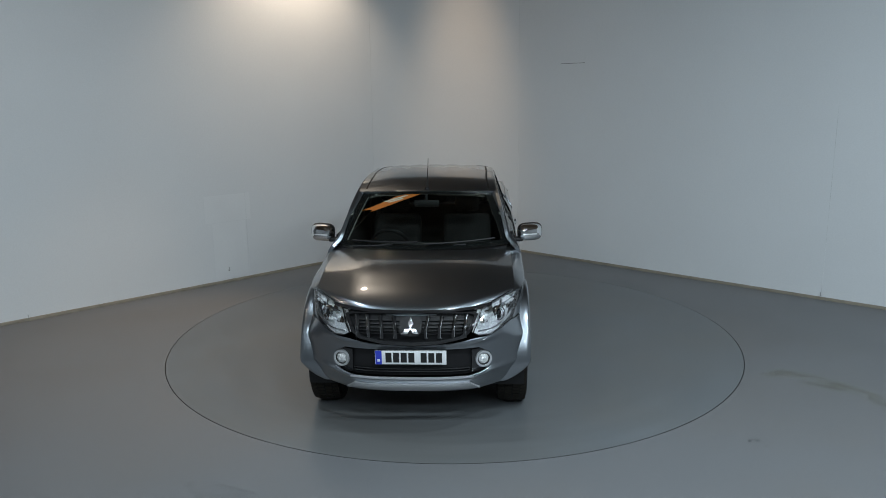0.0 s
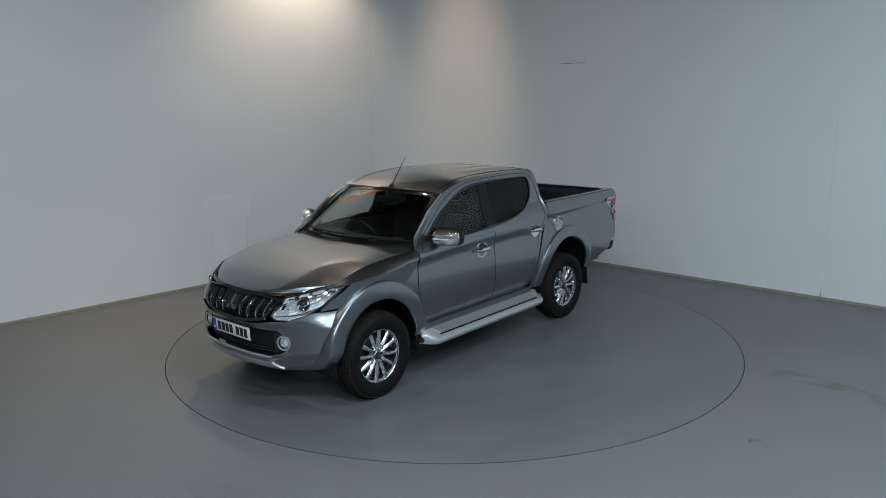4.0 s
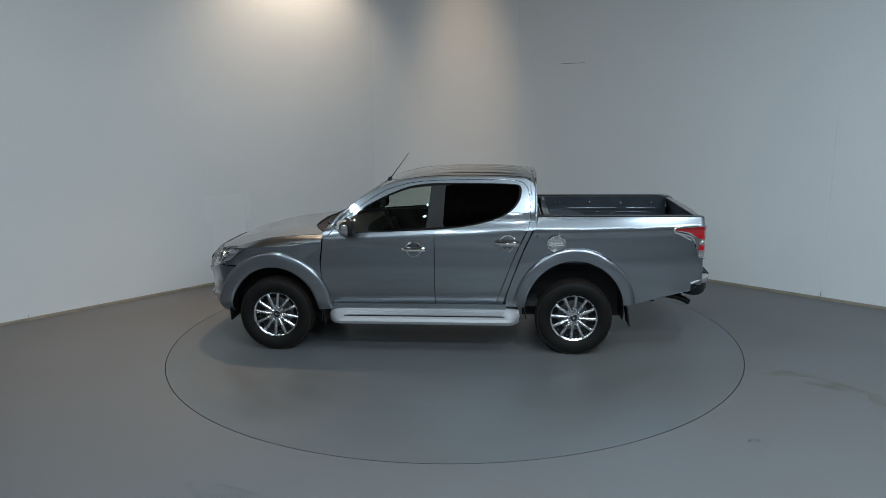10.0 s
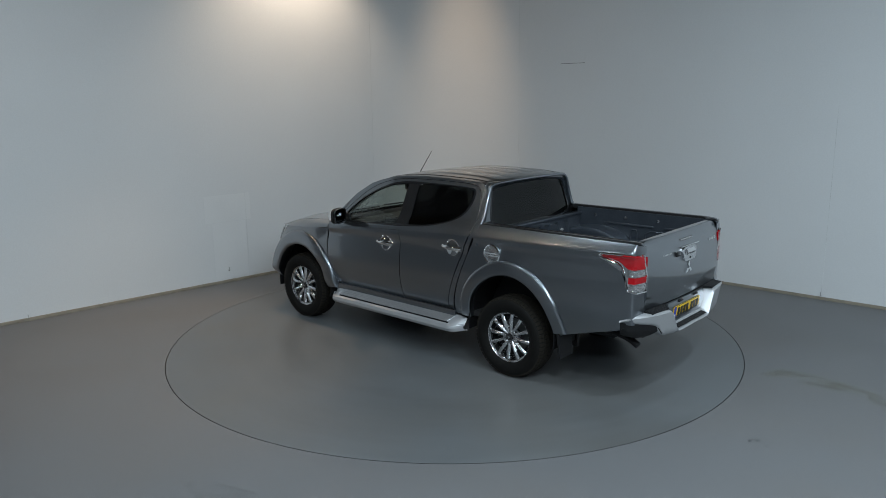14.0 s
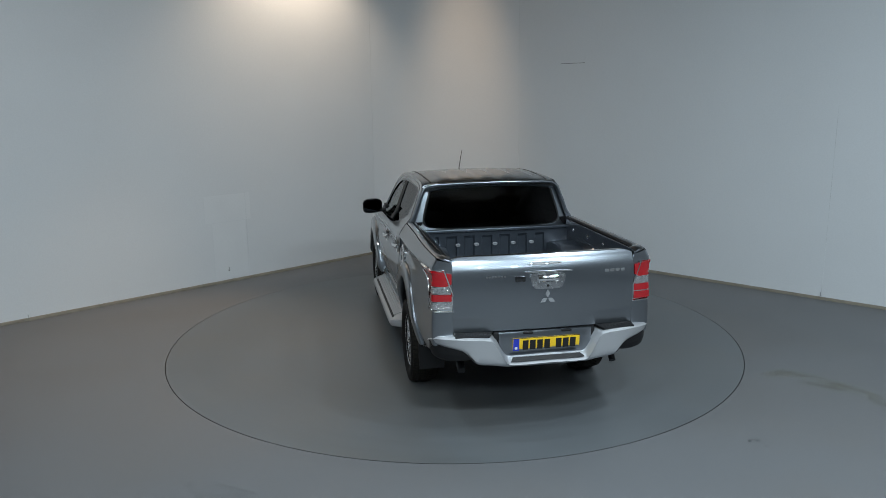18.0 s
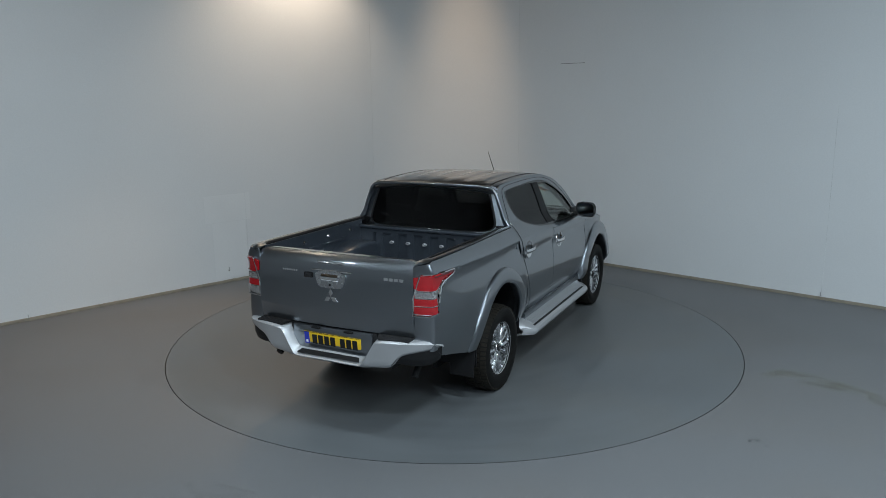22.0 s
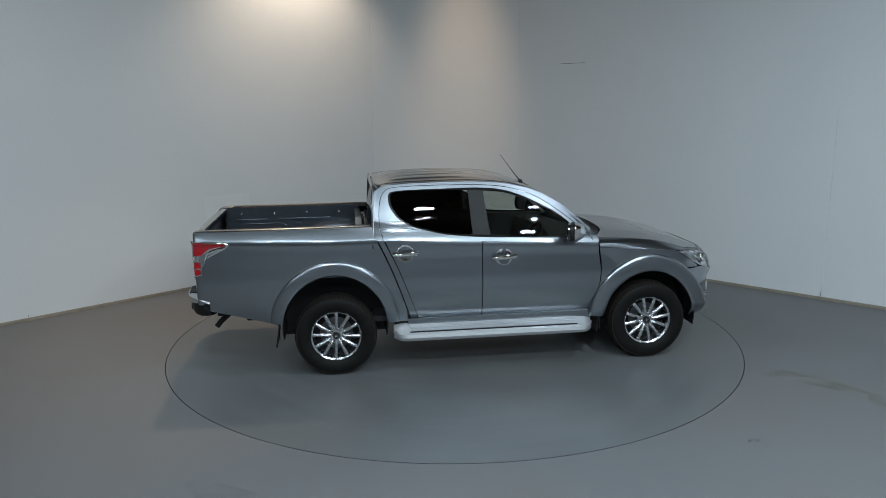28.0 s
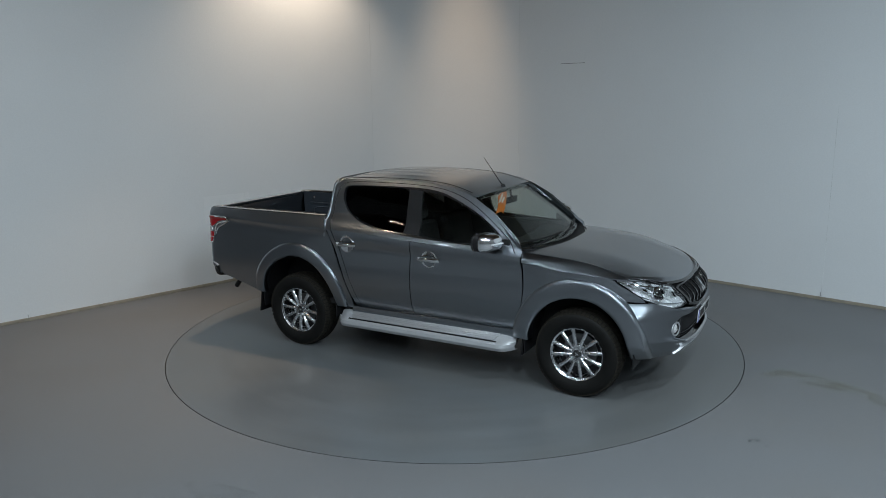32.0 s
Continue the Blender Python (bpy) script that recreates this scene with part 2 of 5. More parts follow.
def slab(vf, t, ref=(0, 0, 0.7)):
    """Gives a sheet thickness t on the side that faces ref."""
    V, F = np.array(vf[0], float), list(vf[1])
    N = np.zeros_like(V)
    for f in F:
        a, b, c = V[f[0]], V[f[1]], V[f[2]]
        n = np.cross(b - a, c - a)
        if len(f) == 4:
            n = n + np.cross(c - a, V[f[3]] - a)
        for i in f:
            N[i] += n
    N /= np.maximum(np.linalg.norm(N, axis=1), 1e-12)[:, None]
    if np.sum(N * (V - np.array(ref))) < 0:
        F, N = [tuple(reversed(f)) for f in F], -N
    k = len(V)
    V2 = np.vstack([V, V - N * t])
    edges = {}
    for f in F:
        for a, b in zip(f, f[1:] + f[:1]):
            edges[(a, b)] = 1
    rim = [(a, b) for a, b in edges if (b, a) not in edges]
    G = F + [tuple(i + k for i in reversed(f)) for f in F] + [(b, a, a + k, b + k) for a, b in rim]
    return V2.tolist(), G


def merge(*parts_):
    V, F = [], []
    for v, f in parts_:
        k = len(V)
        V += [tuple(q) for q in v]
        F += [tuple(i + k for i in g) for g in f]
    return V, F


def ray_poly(c, a, poly):
    """Farthest meeting of the ray from c at angle a with the outline."""
    dx, dy, best = math.cos(a), math.sin(a), None
    for (x0, y0), (x1, y1) in zip(poly, poly[1:] + poly[:1]):
        ex, ey = x1 - x0, y1 - y0
        det = dx * -ey + ex * dy
        if abs(det) < 1e-12:
            continue
        t = ((x0 - c[0]) * -ey + ex * (y0 - c[1])) / det
        s = (dx * (y0 - c[1]) - dy * (x0 - c[0])) / det
        if t > 1e-6 and -1e-6 <= s <= 1 + 1e-6 and (best is None or t > best):
            best = t
    return best


def ring(c, inner, outer, fn, nr=4, na=96, a0=0.0, a1=360.0):
    """A sheet between two outlines round c, carried to 3D by fn(p, q)."""
    full = a1 - a0 > 359.9
    A = [radians(a0 + (a1 - a0) * i / na) for i in range(na + (0 if full else 1))]
    for poly in (inner, outer):
        for x, y in poly:
            a = math.atan2(y - c[1], x - c[0])
            while a < radians(a0):
                a += 2 * math.pi
            if a < radians(a1):
                A.append(a)
    A = sorted(A)
    A = [a for i, a in enumerate(A) if i == 0 or a - A[i - 1] > 1e-4]
    V, F, w = [], [], nr + 1
    for a in A:
        r0, r1 = ray_poly(c, a, inner), ray_poly(c, a, outer)
        r0 = r0 or 0.01
        r1 = max(r1 or r0, r0)
        for j in range(w):
            r = r0 + (r1 - r0) * j / nr
            V.append(fn(c[0] + r * math.cos(a), c[1] + r * math.sin(a)))
    m = len(A)
    for i in range(m if full else m - 1):
        k = (i + 1) % m
        for j in range(nr):
            F.append((i * w + j, k * w + j, k * w + j + 1, i * w + j + 1))
    return V, F


def plate(poly, fn, nr=4, na=64):
    """A filled outline carried to 3D by fn."""
    c = (sum(p[0] for p in poly) / len(poly), sum(p[1] for p in poly) / len(poly))
    tiny = [(c[0] + 0.002 * math.cos(k), c[1] + 0.002 * math.sin(k)) for k in (0, 1.05, 2.1, 3.14, 4.19, 5.24)]
    V, F = ring(c, tiny, poly, fn, nr, na)
    w = nr + 1
    F.append(tuple(range(0, len(V), w))[::-1])
    return V, F


def circle(cx, cz, r, n=48):
    return [(cx + r * math.cos(2 * math.pi * i / n), cz + r * math.sin(2 * math.pi * i / n)) for i in range(n)]


def smooth_poly(poly, it=2, keep=0.25):
    for _ in range(it):
        q = []
        for a, b in zip(poly, poly[1:] + poly[:1]):
            q += [(a[0] * (1 - keep) + b[0] * keep, a[1] * (1 - keep) + b[1] * keep),
                  (a[0] * keep + b[0] * (1 - keep), a[1] * keep + b[1] * (1 - keep))]
        poly = q
    return poly


def box(x0, x1, y0, y1, z0, z1, bevel=0.0, seg=2):
    bm = bmesh.new()
    bmesh.ops.create_cube(bm, size=1)
    for v in bm.verts:
        v.co = ((x0 + x1) / 2 + v.co.x * (x1 - x0), (y0 + y1) / 2 + v.co.y * (y1 - y0), (z0 + z1) / 2 + v.co.z * (z1 - z0))
    if bevel:
        bmesh.ops.bevel(bm, geom=list(bm.edges), offset=bevel, segments=seg, affect="EDGES", profile=0.5)
    V = [tuple(v.co) for v in bm.verts]
    bm.verts.index_update()
    F = [tuple(v.index for v in f.verts) for f in bm.faces]
    bm.free()
    return V, F


def lathe(profile, n=48, axis="y"):
    """Turns (r, h) pairs round an axis; closed profile when first equals last."""
    V, F, m = [], [], len(profile)
    for i in range(n):
        a = 2 * math.pi * i / n
        for r, h in profile:
            p = (r * math.cos(a), r * math.sin(a))
            V.append({"y": (p[0], h, p[1]), "z": (p[0], p[1], h), "x": (h, p[0], p[1])}[axis])
    for i in range(n):
        k = (i + 1) % n
        for j in range(m - 1):
            F.append((i * m + j, k * m + j, k * m + j + 1, i * m + j + 1))
    return V, F


def tube(path, r, n=8, caps=True):
    """A round rod along a path; r may be a list."""
    V, F, k = [], [], len(path)
    P = [Vector(p) for p in path]
    for i, p in enumerate(P):
        d = (P[min(i + 1, k - 1)] - P[max(i - 1, 0)]).normalized()
        s = d.orthogonal().normalized() if abs(d.z) > 0.95 else d.cross(Vector((0, 0, 1))).normalized()
        t = d.cross(s)
        rr = r[i] if isinstance(r, (list, tuple)) else r
        for j in range(n):
            a = 2 * math.pi * j / n
            V.append(tuple(p + (s * math.cos(a) + t * math.sin(a)) * rr))
    for i in range(k - 1):
        for j in range(n):
            F.append((i * n + j, i * n + (j + 1) % n, (i + 1) * n + (j + 1) % n, (i + 1) * n + j))
    if caps:
        F += [tuple(range(n))[::-1], tuple(range((k - 1) * n, k * n))]
    return V, F


def moved(vf, m):
    return [tuple(m @ Vector(v)) for v in vf[0]], vf[1]


def curve(pairs):
    xs, ys = [p[0] for p in pairs], [p[1] for p in pairs]

    def f(x):
        """Smooth monotone-ish interpolation (Catmull-Rom on uneven knots)."""
        if x <= xs[0]:
            return ys[0]
        if x >= xs[-1]:
            return ys[-1]
        i = max(k for k in range(len(xs)) if xs[k] <= x)
        i = min(i, len(xs) - 2)
        h = xs[i + 1] - xs[i]
        t = (x - xs[i]) / h
        m0 = (ys[i + 1] - ys[i - 1]) / (xs[i + 1] - xs[i - 1]) if i > 0 else (ys[i + 1] - ys[i]) / h
        m1 = (ys[i + 2] - ys[i]) / (xs[i + 2] - xs[i]) if i + 2 < len(xs) else (ys[i + 1] - ys[i]) / h
        return ((2 * t**3 - 3 * t**2 + 1) * ys[i] + (t**3 - 2 * t**2 + t) * h * m0 + (-2 * t**3 + 3 * t**2) * ys[i + 1] + (t**3 - t**2) * h * m1)
    return f


# ---- the room ----
CORNER = (-0.114, 5.338)
LDIR = Vector((-1, -0.978, 0)).normalized()
RDIR = Vector((1, -0.886, 0)).normalized()
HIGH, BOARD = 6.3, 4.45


def room_outline():
    """Plan of the studio, with a rounded far corner; points run clockwise from the rounding's left end."""
    c = Vector((*CORNER, 0))
    t = 1.6
    a, b = c + LDIR * t, c + RDIR * t
    arc = []
    for i in range(15):
        s = i / 14
        arc.append((a * (1 - s) ** 2 + c * (2 * s * (1 - s)) * 0.88 + (a + b) * 0.5 * (2 * s * (1 - s)) * 0.12 + b * s**2))
    return a, b, arc


WA, WB, ARC = room_outline()
WL, WR = Vector((*CORNER, 0)) + LDIR * 13.2, Vector((*CORNER, 0)) + RDIR * 13.0
WM = Vector((*CORNER, 0)) + LDIR * 7.3
BL, BR = Vector((-8.6, -17.0, 0)), Vector((8.8, -17.0, 0))


def wall_run(name, pts, label, paint=None, z0=0.0, z1=BOARD):
    """A wall of 0.15 m along plan points, its inner face on them."""
    cen = Vector((0, -2, 0))
    V, F = [], []
    n = len(pts)
    outs = []
    for i, p in enumerate(pts):
        d = (pts[min(i + 1, n - 1)] - pts[max(i - 1, 0)]).normalized()
        o = Vector((-d.y, d.x, 0))
        if o.dot(p - cen) < 0:
            o = -o
        outs.append(o)
    for p, o in zip(pts, outs):
        for q in (p, p + o * 0.15):
            V += [(q.x, q.y, z0), (q.x, q.y, z1)]
    for i in range(n - 1):
        a, b = 4 * i, 4 * i + 4
        F += [(a, b, b + 1, a + 1), (a + 2, a + 3, b + 3, b + 2), (a + 1, b + 1, b + 3, a + 3), (a, a + 2, b + 2, b)]
    F += [(0, 1, 3, 2), (4 * n - 4, 4 * n - 2, 4 * n - 1, 4 * n - 3)]
    ob = part(name, (V, F), paint or WALL, None, sharp=30)
    return tagged(ob, label, "wall", kind="structure")


wall_run("wall_west", [WM, WA], "plain pale grey painted studio wall")
wall_run("wall_corner", ARC, "rounded pale grey corner of the studio wall")
wall_run("wall_east", [WB, WR], "plain pale grey painted studio wall")
# Unseen band above BOARD, added in brown to tint hood and roof reflections.
wall_run("wall_upper", [WM, *ARC, WR], "unseen upper wall, added in brown to tint the truck's reflections", CEIL, BOARD, HIGH)
# Unseen stretch, coloured dark so the truck's flank reflects little light.
wall_run("wall_southwest", [WL, WM], "unseen wall beside the camera, added dark to keep reflections low", UNSEEN_DARK, 0.0, HIGH)
# Unseen wall; its grey sets how bright the paint's reflections come out.
wall_run("wall_south", [WR, BR, BL, WL], "unseen grey wall behind the camera, toned for the truck's reflections", HALL, 0.0, HIGH)


def flat(name, pts, z, material, thick, label, category):
    n = len(pts)
    V = [(p[0], p[1], z) for p in pts] + [(p[0], p[1], z - thick) for p in pts]
    F = [tuple(range(n)), tuple(range(2 * n - 1, n - 1, -1))] + [(i, i + n, (i + 1) % n + n, (i + 1) % n) for i in range(n)]
    return tagged(part(name, (V, F), material, None, smooth=False), label, category, kind="structure")


PLAN = [WL, *ARC, WR, BR, BL]
flat("ceiling", [(p.x * 1.02, p.y * 1.02) for p in PLAN], HIGH + 0.12, CEIL, 0.12, "dim brown ceiling over the studio", "ceiling")

RT = 2.957


def floor_mesh():
    """Floor sheet with a round hole for the turning disc."""
    hole = circle(0, 0, RT + 0.008, 160)
    out = [(p.x * 1.03, p.y * 1.03) for p in PLAN]
    return ring((0, 0), hole, out, lambda x, y: (x, y, 0.0), 3, 160)


tagged(part("floor", slab(floor_mesh(), 0.06, (0, 0, -5)), FLOOR, None), "speckled grey resin studio floor", "floor", kind="structure")
tagged(part("turntable_pit", slab(grid(lambda u, v: ((v * 3.1) * math.cos(u * 6.2832), (v * 3.1) * math.sin(u * 6.2832), -0.062), 64, 2), 0.05, (0, 0, -5)), DARKLINE, None),
       "dark pit under the turning disc", "pit", kind="structure")
disc_v, disc_f = lathe([(0.0, 0.001), (RT * 0.5, 0.001), (RT, 0.001), (RT, -0.06), (0.0, -0.06)], 160, "z")
turntable = tagged(part("turntable", (disc_v, disc_f), DISC, None), "smooth grey round turntable flush with the floor", "turntable")

part("rim", lathe([(RT + 0.0005, -0.05), (RT + 0.003, -0.05), (RT + 0.003, -0.0005), (RT + 0.0005, -0.0005)], 160, "z"), DARKLINE, turntable, "black edge of the turntable")


def skirting(name, pts):
    V, F = [], []
    cen = Vector((0, -2, 0))
    n = len(pts)
    for i, p in enumerate(pts):
        d = (pts[min(i + 1, n - 1)] - pts[max(i - 1, 0)]).normalized()
        o = Vector((-d.y, d.x, 0))
        if o.dot(p - cen) > 0:
            o = -o
        q = p + o * 0.012
        V += [(p.x, p.y, 0.0), (p.x, p.y, 0.036), (q.x, q.y, 0.030), (q.x, q.y, 0.0)]
    for i in range(n - 1):
        a = 4 * i
        F += [(a + 1, a + 5, a + 6, a + 2), (a + 2, a + 6, a + 7, a + 3)]
    tagged(part(name, (V, F), SKIRT, None, smooth=False), "thin worn pale skirting strip along the wall", "skirting", kind="structure")


skirting("baseboard", [WM, *ARC, WR])


# ---- marks on walls and floor ----
def on_wall(side, s, z, lift=0.0):
    """Point on a far wall, s metres from the corner."""
    d = LDIR if side == "w" else RDIR
    o = Vector((-d.y, d.x, 0))
    if o.dot(Vector((0, -2, 0)) - Vector((*CORNER, 0))) < 0:
        o = -o
    p = Vector((*CORNER, z)) + d * s + o * lift
    return (p.x, p.y, z)


def wall_strip(name, side, s0, s1, z0, z1, material, label, category, lift=0.002):
    V, F = slab(grid(lambda u, v: on_wall(side, s0 + (s1 - s0) * u, z0 + (z1 - z0) * v, lift), 1, 6), lift, on_wall(side, (s0 + s1) / 2, (z0 + z1) / 2, -1))
    return tagged(part(name, (V, F), material, None, smooth=False), label, category, kind="structure")


for _i, (_w, _s, _top) in enumerate((("w", 1.60, BOARD), ("e", 1.60, BOARD), ("e", 6.27, 2.4), ("w", 3.93, 1.25))):
    wall_strip("trim", _w, _s - 0.004, _s + 0.004, 0.06, _top, SEAM, "faint upright joint between wall boards", "wall joint")
wall_strip("trim", "e", 2.38, 2.80, 2.990, 2.998, HATCH, "thin dark edge of a hatch in the wall", "hatch edge")
wall_strip("trim", "e", 2.794, 2.798, 2.998, 3.22, SEAM, "thin upright edge of a hatch in the wall", "hatch edge")
wall_strip("trim", "w", 3.86, 4.55, 0.86, 1.235, PATCH, "slightly paler repainted patch of wall", "paint patch", 0.0015)
wall_strip("trim", "w", 3.95, 4.45, 0.06, 0.852, PATCH, "slightly paler repainted patch of wall", "paint patch", 0.0015)
for _w, _s, _z in (("w", 6.84, 0.03), ("w", 4.26, 0.17), ("e", 6.27, 0.05)):
    _p = on_wall(_w, _s, _z, 0.0)
    _q = on_wall(_w, _s, _z, 0.03)
    _e = on_wall(_w, _s, _z + 0.05, 0.03)
    tagged(part("wall_peg", tube([_p, _q, _e], 0.0045, 6), HATCH, None), "small dark metal peg low on the wall", "peg", "wall pegs")


def stain_material(name, colour, amount, scale):
    m = bpy.data.materials.new(name)
    m.use_nodes = True
    n, l = m.node_tree.nodes, m.node_tree.links
    b = n["Principled BSDF"]
    b.inputs["Base Color"].default_value = (*colour, 1)
    b.inputs["Roughness"].default_value = 0.6
    co, t, r = n.new("ShaderNodeTexCoord"), n.new("ShaderNodeTexNoise"), n.new("ShaderNodeMapRange")
    t.inputs["Scale"].default_value, t.inputs["Detail"].default_value = scale, 5
    r.inputs["From Min"].default_value, r.inputs["From Max"].default_value, r.inputs["To Max"].default_value = 0.4, 0.62, amount
    l.new(co.outputs["Object"], t.inputs["Vector"])
    l.new(t.outputs["Fac"], r.inputs["Value"])
    l.new(r.outputs["Result"], b.inputs["Alpha"])
    return m


def floor_mark(pts, material, label, lift=0.0015):
    poly = smooth_poly(pts, 2)
    tagged(part("floor_stain", plate(poly, lambda x, y: (x, y, lift), 2, 30), material, None, smooth=False), label, "floor stain", kind="structure")


SCUFF = stain_material("dark_scuff", (0.03, 0.03, 0.032), 0.5, 30.0)
OCHRE = stain_material("worn_yellow_line", (0.20, 0.19, 0.105), 0.13, 2.2)
PALE = stain_material("pale_wear", (0.22, 0.225, 0.23), 0.3, 2.5)
floor_mark([(2.16, -2.66), (2.20, -2.60), (2.28, -2.61), (2.27, -2.66)], SCUFF, "small dark scuff on the resin floor")
floor_mark([(2.24, -2.73), (2.29, -2.70), (2.33, -2.72), (2.28, -2.74)], SCUFF, "small dark scuff on the resin floor")
for _k in range(4):
    _h = 0.15 - 0.030 * _k
    _mid = [(2.76 + 0.03 * _k, -1.19), (3.16, -1.39), (3.42, -1.71), (3.62, -2.02), (3.95, -2.5)]
    floor_mark([(x + 0.45 * _h, y + 0.9 * _h) for x, y in _mid] + [(x - 0.45 * _h, y - 0.9 * _h) for x, y in reversed(_mid)], OCHRE,
               "worn yellow line faintly left on the floor", 0.001 + 0.0006 * _k)
floor_mark([(-1.9, -3.1), (-1.2, -3.35), (-0.6, -3.9), (-0.9, -4.0), (-1.6, -3.5)], PALE, "pale wheel wear on the floor")

# ---- the pickup truck: x forward, y to its left, z up, origin between the axles ----
OFF = Vector((0.259, -0.210, 0.0))
truck = tagged(new("pickup_truck"), "grey metallic double-cab pickup truck on a turntable", "pickup truck")

HALF = curve([(0.30, 0.74), (0.45, 0.803), (0.56, 0.842), (0.66, 0.868), (0.76, 0.881), (0.86, 0.881), (0.96, 0.8735), (1.07, 0.862), (1.115, 0.864), (1.14, 0.876), (1.22, 0.874), (1.40, 0.80)])
BEDHALF = curve([(0.30, 0.74), (0.5, 0.818), (0.62, 0.855), (0.75, 0.879), (0.88, 0.884), (1.0, 0.877), (1.1, 0.867), (1.18, 0.861), (1.225, 0.866), (1.25, 0.880), (1.264, 0.880), (1.285, 0.870), (1.335, 0.842), (1.385, 0.808)])


def clip(v, lo, hi):
    return max(lo, min(hi, v))


def body_y(x, z):
    """Cab side: upright doors, a crease that climbs to the rear, then the leaning glass house."""
    zc = 1.172 - 0.062 * x
    lean = 0.826 - 0.34 * (z - 1.24) - 0.12 * max(0.0, z - 1.5) ** 1.5
    if x > 0.1:
        lean -= 0.05 * ((x - 0.1) / 0.9) ** 2 * max(0.0, min(1.0, (z - 1.16) / 0.1))
    if z <= zc:
        k = clip((z - 0.9) / max(0.05, zc - 0.9), 0, 1)
        tuck = 0.17 * max(0.0, 0.583 - 0.022 * x - z)
        return HALF(min(z + max(0.0, 1.14 - zc) * k, 1.14)) - tuck
    k = min(1.0, (z - zc) / 0.17)
    return 0.879 * (1 - k) + lean * k if k < 1 else lean


NHALF = curve([(0.30, 0.80), (0.45, 0.85), (0.60, 0.872), (0.8, 0.878), (1.0, 0.8735), (1.14, 0.879), (1.22, 0.874), (1.40, 0.80)])
NOSE = curve([(0.34, 2.245), (0.42, 2.32), (0.52, 2.345), (0.68, 2.343), (0.80, 2.355), (0.87, 2.34), (0.94, 2.29), (1.0, 2.235), (1.08, 2.10), (1.2, 1.9)])
XS, POW = 1.30, 3.0


def side_y(x, z):
    f = min(1.0, max(0.0, (x - 1.3) / 0.4))
    w = HALF(z) * (1 - f) + NHALF(z) * f
    if x > XS:
        k = min(0.9999, (x - XS) / (NOSE(z) - XS))
        w *= (1 - k**POW) ** (1 / POW)
    return w


# arc length along the nose in plan, as fractions of its two half axes
ARCN = 400
_c = [(math.cos(i / ARCN * math.pi / 2) ** (2 / POW), math.sin(i / ARCN * math.pi / 2) ** (2 / POW)) for i in range(ARCN + 1)]
_l = [0.0]
for _a, _b in zip(_c, _c[1:]):
    _l.append(_l[-1] + math.hypot((_b[0] - _a[0]) * 1.0, (_b[1] - _a[1]) * 0.87))
ARCLEN = _l[-1]


def nose(s, z, lift=0.0):
    """Point of the skin at arc length s from the middle of the nose (negative: right side)."""
    g = -1 if s < 0 else 1
    s = abs(s)
    if s >= ARCLEN:
        return (XS - (s - ARCLEN), g * (NHALF(z) + lift), z)
    i = min(int(np.searchsorted(_l, s)), ARCN)
    i = max(i, 1)
    f = (s - _l[i - 1]) / max(1e-9, _l[i] - _l[i - 1])
    c = _c[i - 1][0] * (1 - f) + _c[i][0] * f
    d = _c[i - 1][1] * (1 - f) + _c[i][1] * f
    a, b = NOSE(z) - XS, NHALF(z)
    nx, ny = c ** (POW - 1) / a, d ** (POW - 1) / b
    h = math.hypot(nx, ny)
    return (XS + a * c + lift * nx / h, g * (b * d + lift * ny / h), z)


def s_of_x(x, z):
    """Arc length at which the skin passes x."""
    if x <= XS:
        return ARCLEN + XS - x
    c = (x - XS) / (NOSE(z) - XS)
    d = max(0.0, 1 - c**POW) ** (1 / POW)
    i = min(range(ARCN + 1), key=lambda k: abs(_c[k][0] - c) + abs(_c[k][1] - d))
    return _l[i]


def s_of_y(y, z):
    d = min(1, abs(y) / NHALF(z))
    i = min(range(ARCN + 1), key=lambda k: abs(_c[k][1] - d))
    return math.copysign(_l[i], y)


HOODZ = curve([(0.95, 1.225), (1.3, 1.205), (1.65, 1.165), (1.9, 1.105), (2.05, 1.06), (2.15, 1.02), (2.22, 0.985), (2.27, 0.955)])


def hood_edge(y):
    return 2.255 - 0.32 * (abs(y) / 0.74) ** 2.6


def hood_z(x, y):
    k = abs(y) / 0.755
    bulge = 0.010 * math.exp(-((abs(y) - 0.46) / 0.15) ** 2) * max(0, min(1, (x - 0.9) / 0.9))
    return HOODZ(x) - (0.027 + 0.020 * clip((x - 1.55) / 0.3, 0, 1)) * k**3 + bulge * 0.7


def hood():
    def fn(u, v):
        y = (2 * v - 1) * 0.7715
        x0 = 1.185 - 0.21 * (abs(y) / 0.74) ** 3
        x = x0 + (hood_edge(y) - x0) * u
        z = hood_z(x, y)
        if u > 0.97:
            z -= 0.018 * ((u - 0.97) / 0.03) ** 2
        return (x, y, z)
    part("hood", slab(grid(fn, 40, 48), 0.012), PAINT, truck)


hood()
ARCH_F, ARCH_R, ARCH_Z, ARCH_ZR = 1.5, -1.5, 0.40, 0.452


def FENDTOP(x):
    return hood_z(x, 0.7735) - 0.003




def crease_z(x):
    return min(1.110 - 0.068 * (x - 1.01), FENDTOP(x) - 0.015)


